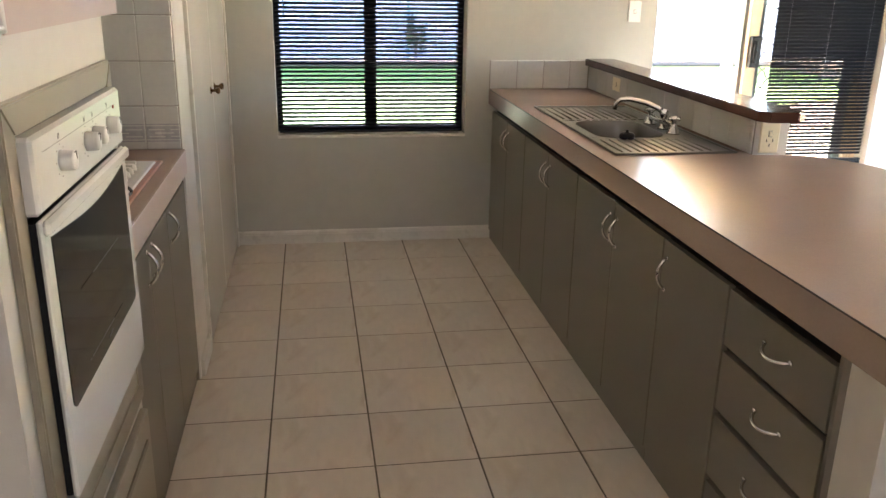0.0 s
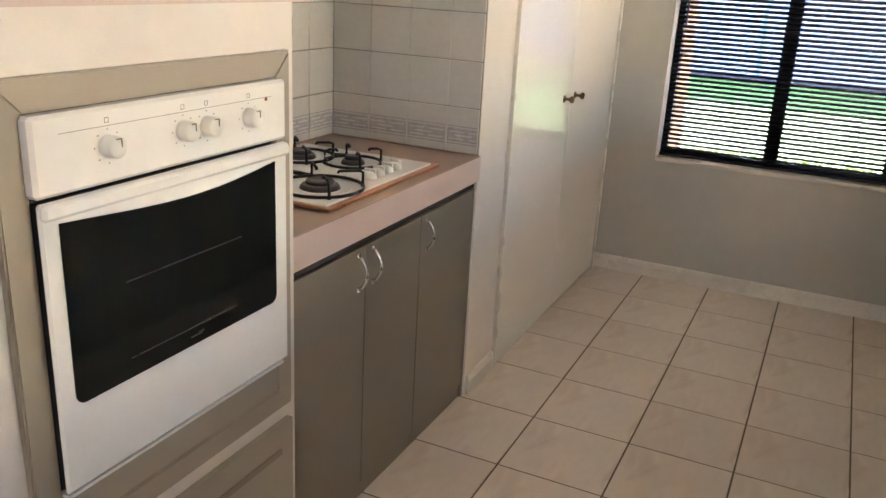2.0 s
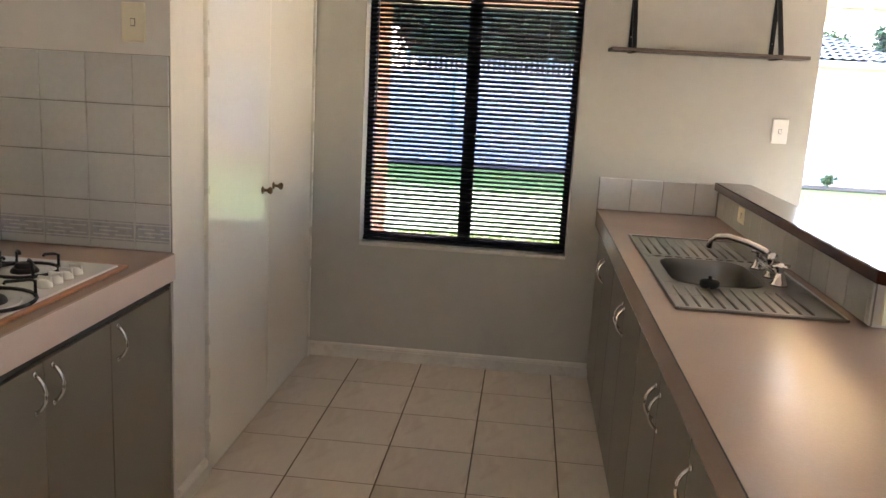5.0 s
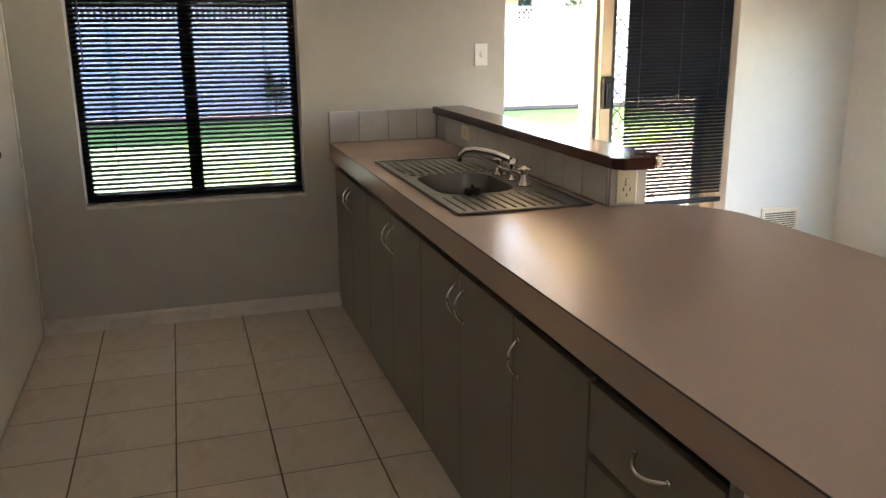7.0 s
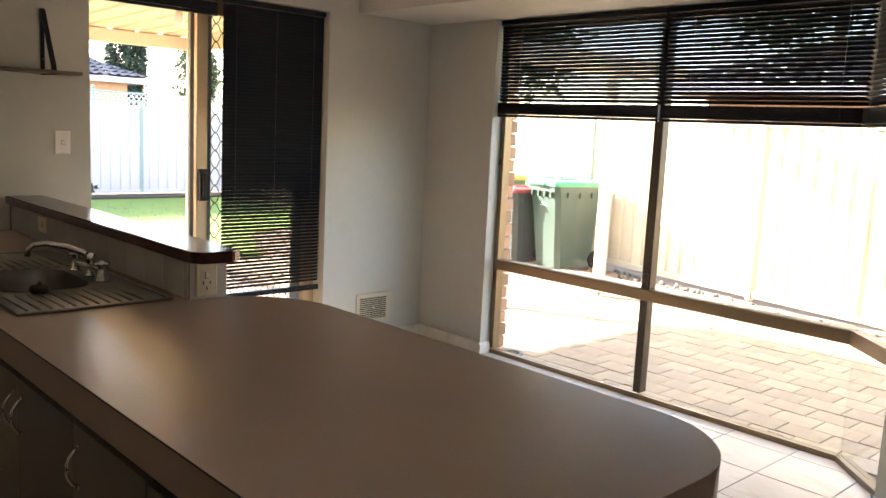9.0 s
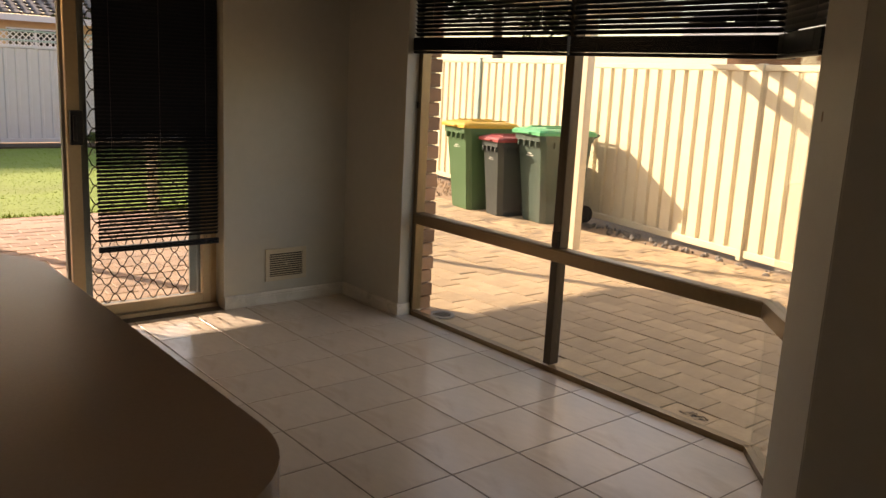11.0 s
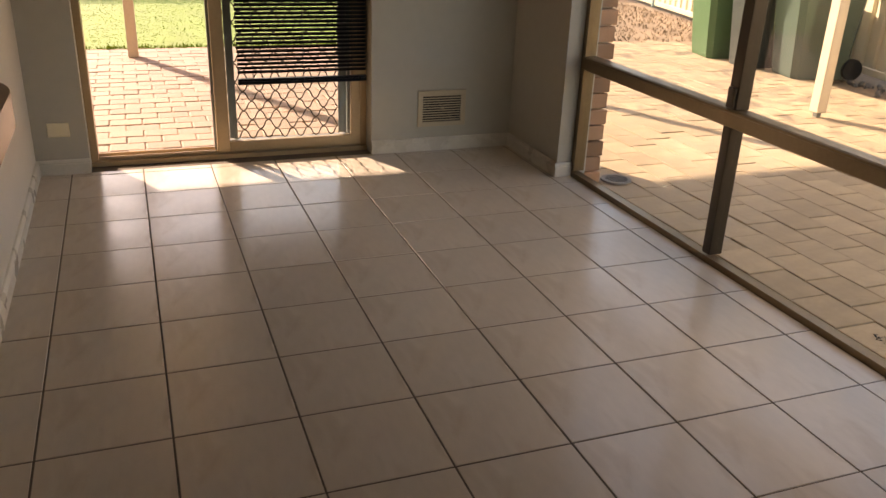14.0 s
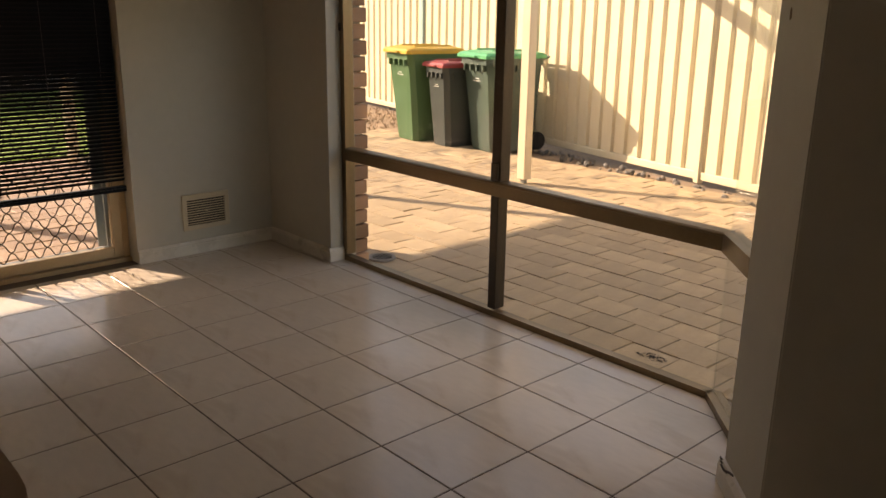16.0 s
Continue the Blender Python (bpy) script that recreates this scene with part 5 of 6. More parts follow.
lamp = thing("patio_lamp", (3.53, 4.0, 2.29), "small lantern under the patio roof", "lamp")
bm = bmesh.new()
lathe(bm, [(0.035, 0.0), (0.035, -0.02), (0.02, -0.03), (0.02, -0.04)], (3.53, 4.0, 2.306), 14)
part("base", bm, M_BRASS, lamp)
bm = bmesh.new()
lathe(bm, [(0.022, 0), (0.038, -0.02), (0.042, -0.07), (0.036, -0.10), (0.001, -0.105)], (3.53, 4.0, 2.268), 14)
part("shade", bm, M_PLASTIC, lamp, smooth=True)


def wheelie_bin(at, turn, w, d, h, m_body, m_lid, label):
    """A two-wheeled bin: tapered ribbed body with a rim, domed lid, back handle and wheels. Front faces local -y."""
    b = thing("wheelie_bin", (0, 0, 0), label, "rubbish bin", "wheelie bins")
    bm = bmesh.new()
    rows = []
    for z, s in ((0.0, 0.74), (0.03, 0.76), (h * 0.55, 0.87), (h * 0.86, 0.94), (h * 0.861, 1.0), (h * 0.93, 1.0)):
        sx, sy = w / 2 * s, d / 2 * s
        off = (1 - s) * d * 0.18
        c = 0.05
        pts = [(-sx + c, -sy), (sx - c, -sy), (sx, -sy + c), (sx, sy - c), (sx - c, sy), (-sx + c, sy), (-sx, sy - c), (-sx, -sy + c)]
        rows.append([bm.verts.new((x, y + off, z)) for x, y in pts])
    for q, r in zip(rows, rows[1:]):
        for k in range(8):
            bm.faces.new((q[k], q[(k + 1) % 8], r[(k + 1) % 8], r[k]))
    bm.faces.new(rows[0][::-1])
    bm.faces.new(rows[-1])
    body = part("body", bm, m_body, b)
    part("label_bar", boxes((-w * 0.12, -d * 0.4375, h * 0.700, w * 0.12, -d * 0.40, h * 0.706), (-w * 0.07, -d * 0.4405, h * 0.722, w * 0.07, -d * 0.40, h * 0.728)), M_PLASTIC, body, "pale stamped lettering")
    bm = bmesh.new()
    for x in (-w * 0.3, -w * 0.1, w * 0.1, w * 0.3):
        box(bm, x - 0.012, -d * 0.5 - 0.006, h * 0.80, x + 0.012, -d * 0.46, h * 0.862)
    for y in (-d * 0.25, 0.0, d * 0.25):
        box(bm, -w / 2 - 0.004, y - 0.012, h * 0.80, -w * 0.46, y + 0.012, h * 0.862)
        box(bm, w * 0.46, y - 0.012, h * 0.80, w / 2 + 0.004, y + 0.012, h * 0.862)
    part("rim_ribs", bm, m_body, body)
    bm = bmesh.new()
    rows = []
    for z, s in ((h * 0.925, 1.05), (h * 0.955, 1.05), (h * 0.975, 0.98), (h * 0.995, 0.70)):
        rows.append([bm.verts.new((sx * w / 2 * s, sy * d / 2 * s - 0.01, z)) for sx, sy in ((-0.92, -1), (0.92, -1), (1, -0.9), (1, 0.9), (0.92, 1), (-0.92, 1), (-1, 0.9), (-1, -0.9))])
    for q, r in zip(rows, rows[1:]):
        for k in range(8):
            bm.faces.new((q[k], q[(k + 1) % 8], r[(k + 1) % 8], r[k]))
    bm.faces.new(rows[0][::-1])
    bm.faces.new(rows[-1])
    lid = part("lid", bm, m_lid, b)
    part("lid_rib", boxes((-w * 0.30, -d * 0.32, h * 0.99, -w * 0.22, d * 0.34, h * 1.008), (w * 0.22, -d * 0.32, h * 0.99, w * 0.30, d * 0.34, h * 1.008), bevel=0.005), m_lid, lid)
    part("lid_lip", boxes((-w * 0.18, -d * 0.58, h * 0.93, w * 0.18, -d * 0.50, h * 0.952), bevel=0.006), m_lid, lid)
    bm = bmesh.new()
    tube(bm, [(-w * 0.40, d * 0.47, h * 0.90), (-w * 0.40, d * 0.60, h * 0.935), (w * 0.40, d * 0.60, h * 0.935), (w * 0.40, d * 0.47, h * 0.90)], 0.014, 8)
    part("handle_bar", bm, m_body, b)
    for s in (-1, 1):
        bm = bmesh.new()
        x0 = s * w * 0.40
        lathe(bm, [(0.05, -0.025), (0.095, -0.025), (0.10, -0.015), (0.10, 0.015), (0.095, 0.025), (0.05, 0.025)], (x0, d * 0.44, 0.10), 18, "x")
        wh = part("wheel", bm, M_BLACK, b, "black rubber wheel")
    b.matrix_world = pose(at[0], at[1], GROUND, 0, 0, turn)
    return b


wheelie_bin((8.22, 5.02), -90 - 11, 0.58, 0.72, 1.05, M_BIN_G, M_LID_Y, "green wheelie bin with a yellow lid on the paving")
wheelie_bin((8.16, 4.47), -90 - 9, 0.42, 0.50, 0.92, M_BIN_K, M_LID_R, "small charcoal wheelie bin with a red lid between two bins")
wheelie_bin((8.36, 3.93), -90 - 12, 0.58, 0.72, 1.05, M_BIN_D, M_LID_G, "dark green wheelie bin with a bright green lid by the fence")

# brick side of the house wing that shelters the patio
wing = structure("wall_wing", boxes((-2.6, W + 0.252, GROUND - 0.005, -0.405, 5.06, 2.10)), M_MORTAR, "orange-tan face brick wall of the house wing")
WR = random.Random(41)
wv, wf = [], []


def wing_brick(x0, y0, z0, x1, y1, z1):
    k = len(wv)
    wv.extend((x, y, z) for z in (z0, z1) for x, y in ((x0, y0), (x1, y0), (x1, y1), (x0, y1)))
    wf.extend(tuple(k + i for i in q) for q in ((0, 1, 5, 4), (1, 2, 6, 5), (2, 3, 7, 6), (3, 0, 4, 7), (4, 5, 6, 7), (3, 2, 1, 0)))


for course in range(25):
    z = GROUND + 0.008 + course * 0.086
    y = W + 0.26 - (0.12 if course % 2 else 0.0)
    while y < 5.07:
        y0, y1 = max(y, W + 0.256), min(y + 0.230, 5.072)
        if y1 - y0 > 0.03:
            wing_brick(-0.44, y0, z, -0.393 + WR.uniform(-0.002, 0.002), y1, z + 0.076)
        y += 0.240
me = bpy.data.meshes.new("brick_courses")
me.from_pydata(wv, [], wf)
me.materials.append(M_BRICK_W)
tagged(new("brick_courses", me), "orange-tan face bricks of the house wing", "bricks", kind="stuff")

# outside brick leaf beside the bay window
leaf = structure("wall_brick_outer", boxes((4.592, 1.485, GROUND, 4.690, W + 0.25, 2.156)), M_MORTAR, "red-brown face brick wall end")
ORIGIN[leaf.name] = Vector((0, 0, 0))
bm = bmesh.new()
box(bm, -0.055, -0.115, 0, 0.055, 0.115, 0.076, bevel=0.003)
brick_me = mesh_of("brick", bm, M_BRICK)
for k in range(26):
    for j in range(3):
        y = 1.572 + j * 0.24
        shared("brick", brick_me, leaf, (4.650, y - (0.0 if k % 2 else 0.012), GROUND + 0.01 + k * 0.086))

# drain, debris and pebbles
dg = thing("drain_grate", (4.865, 1.53, GROUND), "round grey drain grate set in the paving", "drain")
bm = bmesh.new()
lathe(bm, [(0.001, 0.0), (0.062, 0.0), (0.064, 0.010), (0.085, 0.010), (0.088, 0.0)], (4.865, 1.53, GROUND + 0.001), 24)
part("ring", bm, M_STONE, dg)
bm = bmesh.new()
for k in range(6):
    box(bm, 4.81 + k * 0.02, 1.485, GROUND + 0.004, 4.818 + k * 0.02, 1.575, GROUND + 0.009)
part("bars", bm, M_BRONZEDARK, dg)
bm = bmesh.new()
rng = random.Random(4)
for k in range(150):
    a, r = rng.uniform(0, 6.28), rng.random() ** 0.8
    x, y = 4.862 + 0.038 * r * math.cos(a), -0.405 + 0.075 * r * math.sin(a)
    s = rng.uniform(0.001, 0.0036)
    box(bm, x - s, y - s * 0.7, GROUND, x + s, y + s * 0.7, GROUND + s * 0.5)
tagged(new("debris_patch", mesh_of("debris_patch", bm, M_SOOT)), "small patch of black debris on the paving", "debris", kind="stuff")
bm = bmesh.new()
for k in range(240):
    u = rng.uniform(-4, 5.5)
    p = FE0 + SHEET * u + Vector((-rng.uniform(0.05, 0.32), 0, 0))
    s = rng.uniform(0.012, 0.045)
    m = Matrix.Translation((p.x, p.y, GROUND - 0.02 + s * 0.3)) @ Euler((rng.random() * 3, rng.random() * 3, rng.random() * 3)).to_matrix().to_4x4() @ Matrix.Diagonal((s, s * rng.uniform(0.6, 1), s * 0.6, 1))
    bmesh.ops.create_icosphere(bm, subdivisions=1, radius=1, matrix=m)
tagged(new("pebbles", mesh_of("pebbles", bm, M_STONE)), "grey pebbles along the foot of the cream fence", "pebbles", kind="stuff")

# lawn blades
rs = np.random.RandomState(3)


def blades(name, n, x0, x1, y0, y1, z, hmin, hmax, material, label):
    c = np.stack([rs.uniform(x0, x1, n), rs.uniform(y0, y1, n), np.full(n, z)], 1)
    a, h, w = rs.uniform(0, 2 * np.pi, n), rs.uniform(hmin, hmax, n), rs.uniform(0.006, 0.014, n)
    lean = rs.uniform(-0.6, 0.6, (n, 2)) * h[:, None]
    d = np.stack([np.cos(a), np.sin(a), np.zeros(n)], 1) * w[:, None]
    tip = c + np.concatenate([lean, h[:, None]], 1)
    vs = np.stack([c - d, c + d, tip], 1).reshape(-1, 3)
    me = bpy.data.meshes.new(name)
    me.from_pydata(vs.tolist(), [], np.arange(3 * n).reshape(-1, 3).tolist())
    me.materials.append(material)
    return tagged(new(name, me), label, "grass", kind="stuff")


blades("grass_edge", 1900, -3.5, 5.7, 6.20, 6.34, GROUND - 0.02, 0.02, 0.06, M_GRASS, "ragged grass edge along the paving")
blades("lawn_grass", 30000, -3.5, 5.6, 6.30, 12.9, GROUND - 0.013, 0.003, 0.009, M_GRASS, "short mown lawn blades")
blades("dry_grass", 7000, 5.65, 9.8, 5.95, 12.5, GROUND - 0.03, 0.015, 0.05, M_SAND, "dry brown grass beside the cream fence")


def leaves(name, n, centre, radii, size, material, seed, parent, clumps=40):
    """A crown of many small leaf blades in uneven clumps."""
    r = np.random.RandomState(seed)
    cc = r.normal(0, 1, (clumps, 3))
    cc /= np.linalg.norm(cc, axis=1)[:, None]
    cc = cc * (r.uniform(0.25, 1.0, (clumps, 1)) ** 0.6) * np.array(radii)
    k = r.randint(0, clumps, n)
    p = np.array(centre) + cc[k] + r.normal(0, 0.16, (n, 3)) * np.array(radii)
    u = r.normal(0, 1, (n, 3))
    u /= np.linalg.norm(u, axis=1)[:, None]
    v = np.cross(u, r.normal(0, 1, (n, 3)))
    v /= np.linalg.norm(v, axis=1)[:, None]
    s = r.uniform(0.6, 1.4, (n, 1)) * size
    vs = np.stack([p - u * s, p + v * s * 0.35, p + u * s, p - v * s * 0.35], 1).reshape(-1, 3) - np.array(ORIGIN[parent.name])
    me = bpy.data.meshes.new(name)
    me.from_pydata(vs.tolist(), [], np.arange(4 * n).reshape(-1, 4).tolist())
    me.materials.append(material)
    ob = new(name, me)
    ob.parent = parent
    return ob


def tree(at, h, crown, radii, n, size, material, seed, label):
    t = thing("tree", (at[0], at[1], GROUND), label, "tree")
    bm = bmesh.new()
    r = random.Random(seed)
    c = Vector((at[0], at[1], crown))
    tube(bm, [(at[0], at[1], GROUND - 0.05), (at[0] + 0.05, at[1], h * 0.3), (at[0] - 0.04, at[1] + 0.05, h * 0.6), (at[0], at[1], crown)], 0.14, 8, taper=0.05)
    for k in range(7):
        a = r.uniform(0, 6.28)
        e = c + Vector((math.cos(a) * radii[0] * 0.7, math.sin(a) * radii[1] * 0.7, r.uniform(-0.3, 0.6) * radii[2]))
        s = Vector((at[0], at[1], crown - radii[2] * r.uniform(0.2, 0.8)))
        tube(bm, [s, (s + e) / 2 + Vector((0, 0, 0.1)), e], 0.05, 6, taper=0.015)
    part("trunk", bm, M_BARK, t)
    leaves("crown", n, c, radii, size, material, seed, t)
    return t


tree((-4.3, 32.8), 7.2, 4.8, (3.0, 2.7, 3.2), 12000, 0.21, M_LEAF, 11, "leafy green tree beyond the neighbouring house")
tree((-9.1, 36.2), 8.2, 6.1, (3.4, 2.8, 3.4), 9000, 0.21, M_LEAF, 12, "leafy green tree beyond the neighbouring house")
tree((-12.7, 33.3), 8.2, 5.5, (4.9, 3.0, 3.6), 5000, 0.18, M_LEAF, 13, "broad leafy tree beyond the neighbouring house")
for x, y, z, r, k in ((0.6, 36.0, 5.6, (2.3, 2.0, 2.3), 21), (3.9, 37.0, 5.9, (2.3, 2.0, 2.3), 22), (-1.3, 30.5, 2.9, (2.1, 1.6, 1.8), 23), (0.8, 23.2, 2.4, (1.4, 1.1, 1.2), 24), (2.7, 23.5, 2.5, (1.3, 1.1, 1.3), 25)):
    tree((x, y), z * 1.4, z, r, 7000, 0.17, M_LEAF, k, "leafy tree beyond the lawn fence")
tree((11.4, 30.0), 4.4, 3.1, (1.3, 1.0, 0.8), 3000, 0.10, M_LEAF, 14, "light green tree beyond the neighbouring house")
tree((13.0, 29.0), 6.0, 3.0, (0.5, 0.5, 2.2), 4000, 0.09, M_LEAF_D, 15, "tall narrow dark cypress")
tree((13.7, 29.0), 6.0, 3.2, (0.45, 0.45, 2.4), 4000, 0.09, M_LEAF_D, 16, "tall narrow dark cypress")
tree((16.2, 29.0), 5.0, 3.3, (0.9, 0.8, 1.5), 3000, 0.10, M_LEAF, 17, "bushy green tree beyond the fence")
tree((12.5, 9.5), 5.5, 3.9, (1.9, 1.9, 1.5), 5000, 0.12, M_LEAF, 18, "leafy tree behind the cream fence")
tree((13.5, 3.0), 5.5, 4.3, (1.6, 2.2, 1.4), 5000, 0.12, M_LEAF, 19, "leafy tree behind the cream fence")
for k, (x, y, s) in enumerate(((2.15, 13.35, 0.6), (6.2, 13.3, 0.18))):
    sh_ = thing("shrub", (x, y, GROUND), "small dark green shrub in the garden bed", "shrub", "garden bed shrubs")
    bm = bmesh.new()
    for j in range(4):
        tube(bm, [(x, y, GROUND - 0.02), (x + 0.1 * s * math.cos(j * 1.6), y + 0.1 * s * math.sin(j * 1.6), GROUND + s)], 0.008, 5)
    part("stem", bm, M_BARK, sh_)
    leaves("foliage", 700, (x, y, GROUND + s * 0.9), (0.28 * s + 0.08, 0.2 * s + 0.05, 0.55 * s), 0.035, M_LEAF, 30 + k, sh_, clumps=18)


def neighbour(name, x0, x1, y0, y1, eave, ridge, turn, at, label, m_wall):
    """A low brick house with a hipped tile roof; its long front faces local -y."""
    hse = thing(name, (0, 0, 0), label, "house")
    w0 = part("wall", boxes((x0, y0, 0, x1, y1, eave)), m_wall, hse)
    for wx in (x0 + (x1 - x0) * 0.25, x0 + (x1 - x0) * 0.62):
        wd = part("window", boxes((wx, y0 - 0.03, eave - 1.25, wx + 1.5, y0 - 0.005, eave - 0.25)), M_BLACKGLASS, hse, "dark window")
        part("window_frame", boxes((wx - 0.05, y0 - 0.05, eave - 1.30, wx + 1.55, y0 - 0.031, eave - 1.25), (wx - 0.05, y0 - 0.05, eave - 0.25, wx + 1.55, y0 - 0.031, eave - 0.20), (wx + 0.72, y0 - 0.05, eave - 1.25, wx + 0.78, y0 - 0.031, eave - 0.25)), M_FENCE_N, wd)
    part("fascia", boxes((x0 - 0.5, y0 - 0.52, eave - 0.02, x1 + 0.5, y0 - 0.48, eave + 0.16), (x1 + 0.46, y0 - 0.48, eave - 0.02, x1 + 0.5, y1 + 0.5, eave + 0.16), (x0 - 0.5, y0 - 0.48, eave - 0.02, x0 - 0.46, y1 + 0.5, eave + 0.16)), M_FENCE_N, hse)
    part("eave_lining", boxes((x0 - 0.45, y0 - 0.47, eave, x1 + 0.45, y1 + 0.45, eave + 0.02)), M_FENCE_N, hse)
    bm = bmesh.new()
    n = 16
    ym, half = (y0 + y1) / 2, (y1 - y0) / 2 + 0.55
    for k in range(n):
        u0, u1 = k / n, (k + 1) / n
        za, zb = eave + 0.17 + (ridge - eave) * u0, eave + 0.17 + (ridge - eave) * u1
        for lift, aa, bb in ((0.03, u0, u1),):
            ya, yb = ym - half * (1 - aa), ym - half * (1 - bb)
            xa0, xb0 = x0 - 0.55 + half * aa, x0 - 0.55 + half * bb
            xa1, xb1 = x1 + 0.55 - half * aa, x1 + 0.55 - half * bb
            m = max(2, int((xa1 - xa0) / 0.3))
            for j in range(m):
                t0, t1, tm = j / m, (j + 1) / m, (j + 0.5) / m
                A = lambda t: (xa0 + (xa1 - xa0) * t, ya)
                B = lambda t: (xb0 + (xb1 - xb0) * t, yb)
                v = [bm.verts.new((*A(t0), za + lift)), bm.verts.new((*A(tm), za + lift + 0.05)), bm.verts.new((*A(t1), za + lift)), bm.verts.new((*B(t1), zb)), bm.verts.new((*B(tm), zb + 0.05)), bm.verts.new((*B(t0), zb))]
                bm.faces.new((v[0], v[1], v[4], v[5]))
                bm.faces.new((v[1], v[2], v[3], v[4]))
            bm.faces.new([bm.verts.new(p) for p in ((xa1, ya, za + lift), (xa1, 2 * ym - ya, za + lift), (xb1, 2 * ym - yb, zb), (xb1, yb, zb))])
            bm.faces.new([bm.verts.new(p) for p in ((xa0, 2 * ym - ya, za + lift), (xa0, ya, za + lift), (xb0, yb, zb), (xb0, 2 * ym - yb, zb))])
            bm.faces.new([bm.verts.new(p) for p in ((xa1, 2 * ym - ya, za + lift), (xa0, 2 * ym - ya, za + lift), (xb0, 2 * ym - yb, zb), (xb1, 2 * ym - yb, zb))])
    part("roof", bm, M_ROOFTILE, hse)
    hse.matrix_world = pose(at[0], at[1], GROUND, 0, 0, turn)
    return hse


neighbour("neighbour_house", 0, 11.5, 0, 8, 2.55, 4.3, 0, (0.2, 25.0), "tan brick house with a grey tiled roof beyond the lawn fence", M_HOUSEWALL)
neighbour("neighbour_house", 0, 10, 0, 8, 2.3, 3.9, -90 + 11.5, (12.6, 4.6), "red brick house with a grey tiled roof beyond the cream fence", M_BRICK)

# ---- paving and floor tiles, piece by piece ----


def lay(parent, me_full, name, x0, x1, y0, y1, w, d, gap, z, course, near, material, h, rest_name, rest_mat, rest_label):
    """Stretcher-bond pavers. course: the axis along which the courses run. near(x, y) picks those that are pieces of their own."""
    rest = bmesh.new()
    verts, faces = [], []
    n_near = 0
    j = 0
    long0, long1, cross0, cross1 = (x0, x1, y0, y1) if course == "x" else (y0, y1, x0, x1)
    c = cross0 + d / 2
    r = random.Random(9)
    while c + d / 2 <= cross1 + 1e-6:
        a = long0 + (w / 2 if j % 2 == 0 else 0)
        while a + w / 2 <= long1 + w / 2:
            x, y = (a, c) if course == "x" else (c, a)
            dz = r.uniform(-0.003, 0.003)
            if near(x, y) and n_near < 290:
                ob = shared(name, me_full, parent, (x, y, z - h + dz))
                ob.rotation_euler = (r.uniform(-0.008, 0.008), r.uniform(-0.008, 0.008), r.uniform(-0.012, 0.012))
                n_near += 1
            else:
                sx, sy = ((w - gap) / 2, (d - gap) / 2) if course == "x" else ((d - gap) / 2, (w - gap) / 2)
                k = len(verts)
                t = r.uniform(-0.01, 0.01)
                for q, zz in ((1.0, z - h), (1.0, z - 0.005), (0.965, z)):
                    for px, py in ((-1, -1), (1, -1), (1, 1), (-1, 1)):
                        ex, ey = px * sx * q, py * sy * q
                        verts.append((x + ex - t * ey, y + ey + t * ex, zz + dz + px * t * 0.1))
                faces += [(k + 8, k + 9, k + 10, k + 11)]
                for lvl in (0, 4):
                    faces += [(k + lvl + i, k + lvl + (i + 1) % 4, k + lvl + 4 + (i + 1) % 4, k + lvl + 4 + i) for i in range(4)]
            a += w
        c += d
        j += 1
    me = bpy.data.meshes.new(rest_name)
    me.from_pydata(verts, [], faces)
    me.materials.append(rest_mat)
    tagged(new(rest_name, me), rest_label, "pavers", kind="stuff")


pn = structure("pavement_north", boxes((-2.5, W + 0.251, GROUND - 0.034, 4.60, 6.24, GROUND - 0.006)), M_SAND, "pink clay paving bricks outside the sliding door")
ORIGIN[pn.name] = Vector((0, 0, 0))
pe = structure("pavement_east", boxes((4.60, -3.2, GROUND - 0.034, 8.25, 5.9, GROUND - 0.012), (4.10, -3.2, GROUND - 0.034, 4.60, -0.95, GROUND - 0.012)), M_DIRT, "tan clay paving in the side yard")
ORIGIN[pe.name] = Vector((0, 0, 0))
lay(pn, tile_mesh("paver", 0.198, 0.143, 0.04, M_PAVE_N, 0.005), "paver", -2.4, 4.56, W + 0.26, 6.2, 0.204, 0.149, 0.006, GROUND, "x", lambda x, y: 1.9 < x < 3.75 and y < 5.6, M_PAVE_N, 0.04, "paver_field", M_PAVE_NR, "pink clay paving bricks under the patio roof")
lay(pe, tile_mesh("paver", 0.189, 0.244, 0.04, M_PAVE_E, 0.0025), "paver", 4.75, 8.30, -3.0, 5.9, 0.25, 0.195, 0.006, GROUND, "y", lambda x, y: x < 6.9 and -1.1 < y < 3.0, M_PAVE_E, 0.04, "paver_field", M_PAVE_ER, "tan clay paving bricks of the side yard")

edge_me = tile_mesh("edge_brick", 0.086, 0.222, 0.04, M_PAVE_N, 0.007)
ER = random.Random(8)
for k in range(10):
    ob = shared("edge_brick", edge_me, pe, (4.640 + ER.uniform(-0.004, 0.004), 1.27 - k * 0.232, GROUND - 0.042 + ER.uniform(-0.004, 0.004)))
    ob.rotation_euler = (ER.uniform(-0.02, 0.02), ER.uniform(-0.03, 0.03), ER.uniform(-0.03, 0.03))

PITCH, TW = 0.335, 0.3295
full = tile_mesh("tile", TW, TW, 0.008, M_TILE, 0.0015)
cut = {}


DIAG = BX + 0.895 - 0.045      # x - y along the inner edge of the angled window


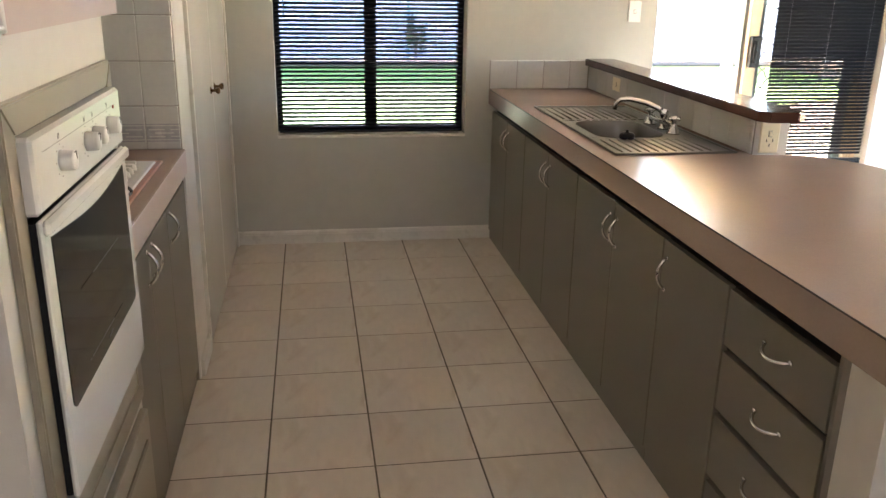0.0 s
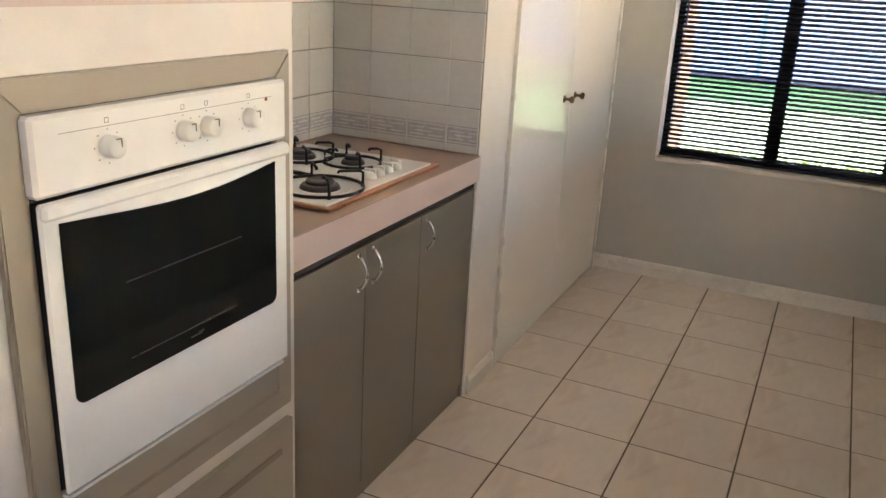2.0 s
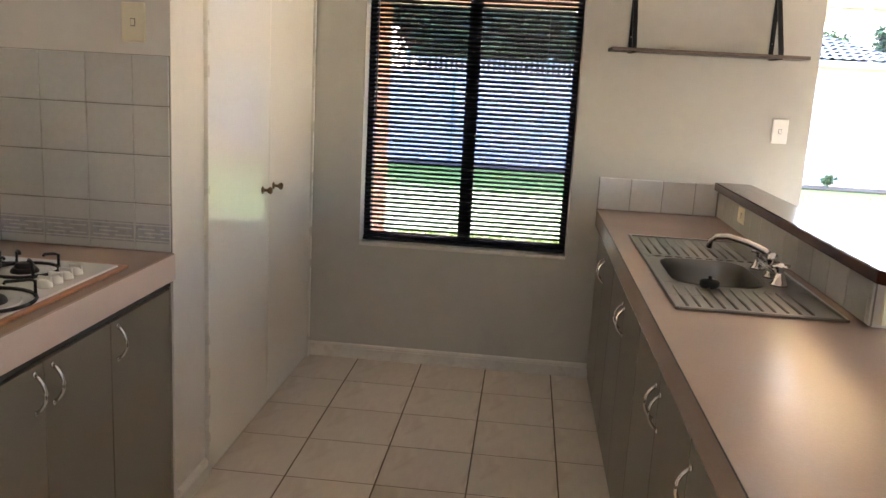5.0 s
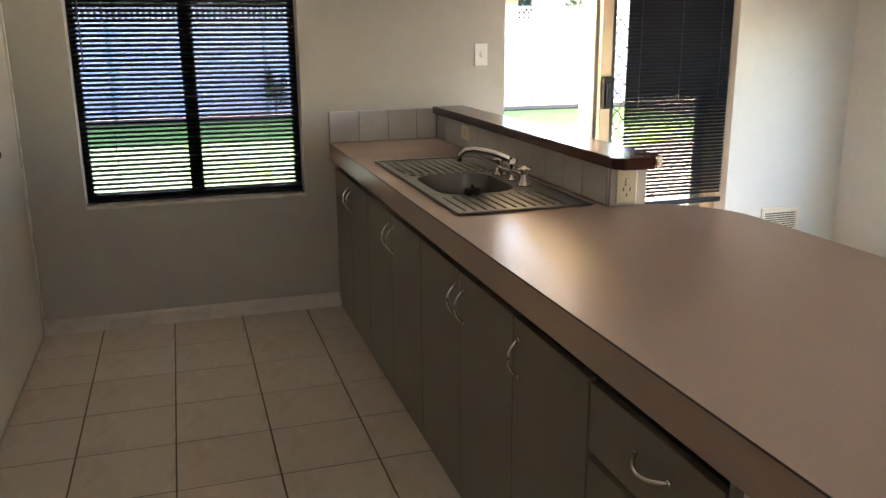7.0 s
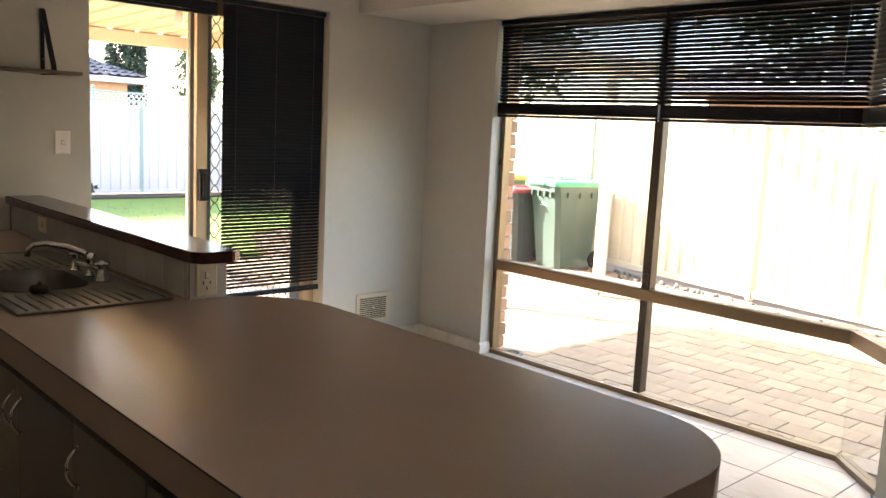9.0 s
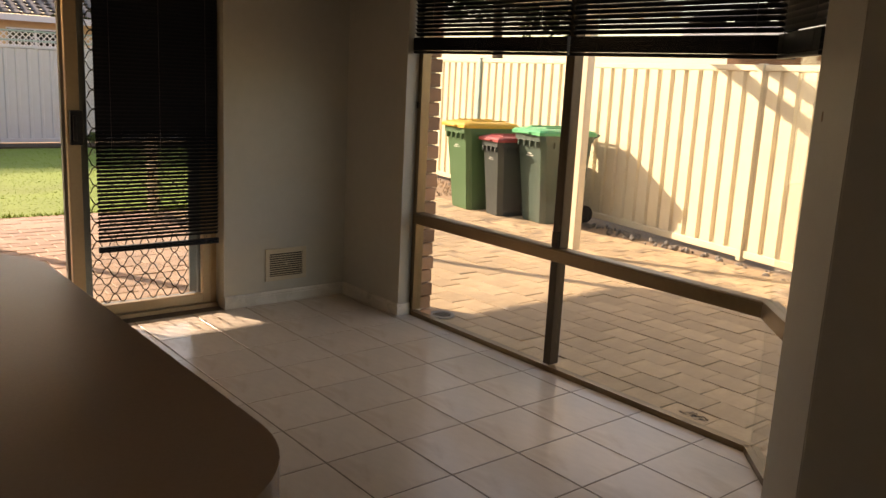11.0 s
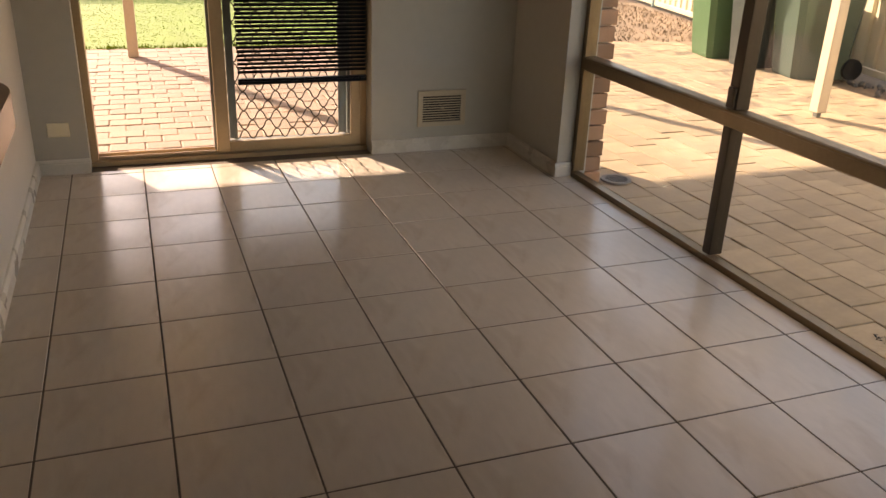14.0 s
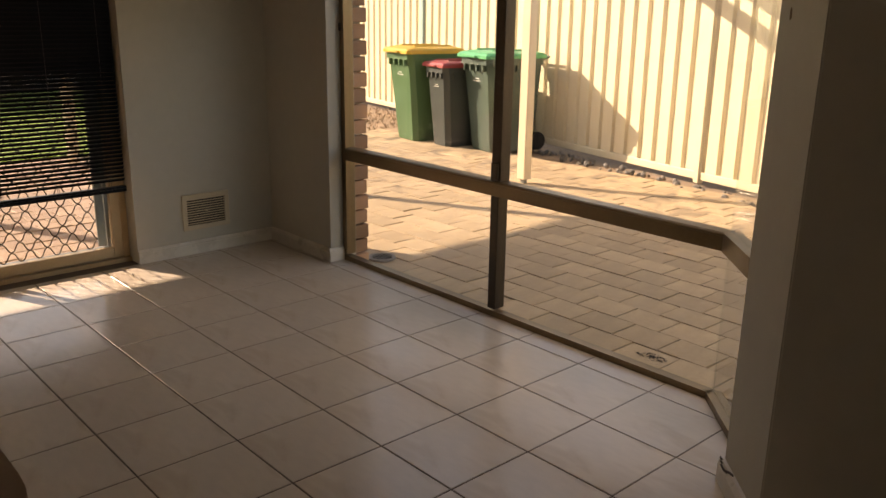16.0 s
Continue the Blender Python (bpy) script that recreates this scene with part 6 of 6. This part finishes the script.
def clipped_tile(x0, x1, y0, y1):
    """A tile cut along the angled window."""
    pts = [(x0, y0), (x1, y0), (x1, y1), (x0, y1)]
    out = []
    for p, q in zip(pts, pts[1:] + pts[:1]):
        a, b = p[0] - p[1] - DIAG, q[0] - q[1] - DIAG
        if a <= 0:
            out.append(p)
        if a * b < 0:
            u = a / (a - b)
            out.append((p[0] + (q[0] - p[0]) * u, p[1] + (q[1] - p[1]) * u))
    if len(out) > 2:
        part("tile", prism(out, -0.008, 0.0), M_TILE, floor)


def floor_tile(x0, x1, y0, y1):
    if x1 - y0 > DIAG:
        clipped_tile(x0, x1, y0, y1)
        return
    w, d = round(x1 - x0, 4), round(y1 - y0, 4)
    if w < 0.02 or d < 0.02:
        return
    me = full if (w, d) == (TW, TW) else cut.setdefault((w, d), tile_mesh("tile", w, d, 0.008, M_TILE, 0.0015))
    shared("tile", me, floor, ((x0 + x1) / 2, (y0 + y1) / 2, -0.008))


def tile_field(ox, oy, rx0, rx1, ry0, ry1):
    i0, i1 = math.floor((rx0 - ox) / PITCH), math.ceil((rx1 - ox) / PITCH)
    j0, j1 = math.floor((ry0 - oy) / PITCH), math.ceil((ry1 - oy) / PITCH)
    g = (PITCH - TW) / 2
    for i in range(i0, i1):
        for j in range(j0, j1):
            floor_tile(max(ox + i * PITCH + g, rx0), min(ox + (i + 1) * PITCH - g, rx1), max(oy + j * PITCH + g, ry0), min(oy + (j + 1) * PITCH - g, ry1))


tile_field(0.0, 0.0, -0.29, 1.20, -1.30, W)
tile_field(0.0, 0.0, -0.29, 1.875, -2.75, -1.303)
tile_field(0.02, -0.045, 1.879, BX - 0.032, -1.45, W)
tile_field(0.02, -0.045, 1.879, 3.808, -2.75, -1.4525)


# tiles of the lounge floor past the walked stretch, joined
FR = random.Random(5)
tv, tf = [], []


def loose_field(ox, oy, rx0, rx1, ry0, ry1):
    g = (PITCH - TW) / 2
    for i in range(math.floor((rx0 - ox) / PITCH), math.ceil((rx1 - ox) / PITCH)):
        for j in range(math.floor((ry0 - oy) / PITCH), math.ceil((ry1 - oy) / PITCH)):
            x0, x1 = max(ox + i * PITCH + g, rx0), min(ox + (i + 1) * PITCH - g, rx1)
            y0, y1 = max(oy + j * PITCH + g, ry0), min(oy + (j + 1) * PITCH - g, ry1)
            if x1 - x0 < 0.02 or y1 - y0 < 0.02:
                continue
            k = len(tv)
            c = 0.0015
            tv.extend(((x0, y0, -0.008), (x1, y0, -0.008), (x1, y1, -0.008), (x0, y1, -0.008), (x0 + c, y0 + c, 0.0), (x1 - c, y0 + c, 0.0), (x1 - c, y1 - c, 0.0), (x0 + c, y1 - c, 0.0)))
            tf.extend(tuple(k + n for n in q) for q in ((4, 5, 6, 7), (0, 1, 5, 4), (1, 2, 6, 5), (2, 3, 7, 6), (3, 0, 4, 7)))


loose_field(0.02, -0.045, -0.86, 3.808, -6.59, -2.7525)
loose_field(0.0, 0.0, -0.86, -0.2925, -2.75, -1.465)
me = bpy.data.meshes.new("tile_field")
me.from_pydata(tv, [], tf)
me.materials.append(M_TILE)
tagged(new("tile_field", me), "cream glazed floor tiles of the adjoining lounge", "floor tiles", kind="stuff")
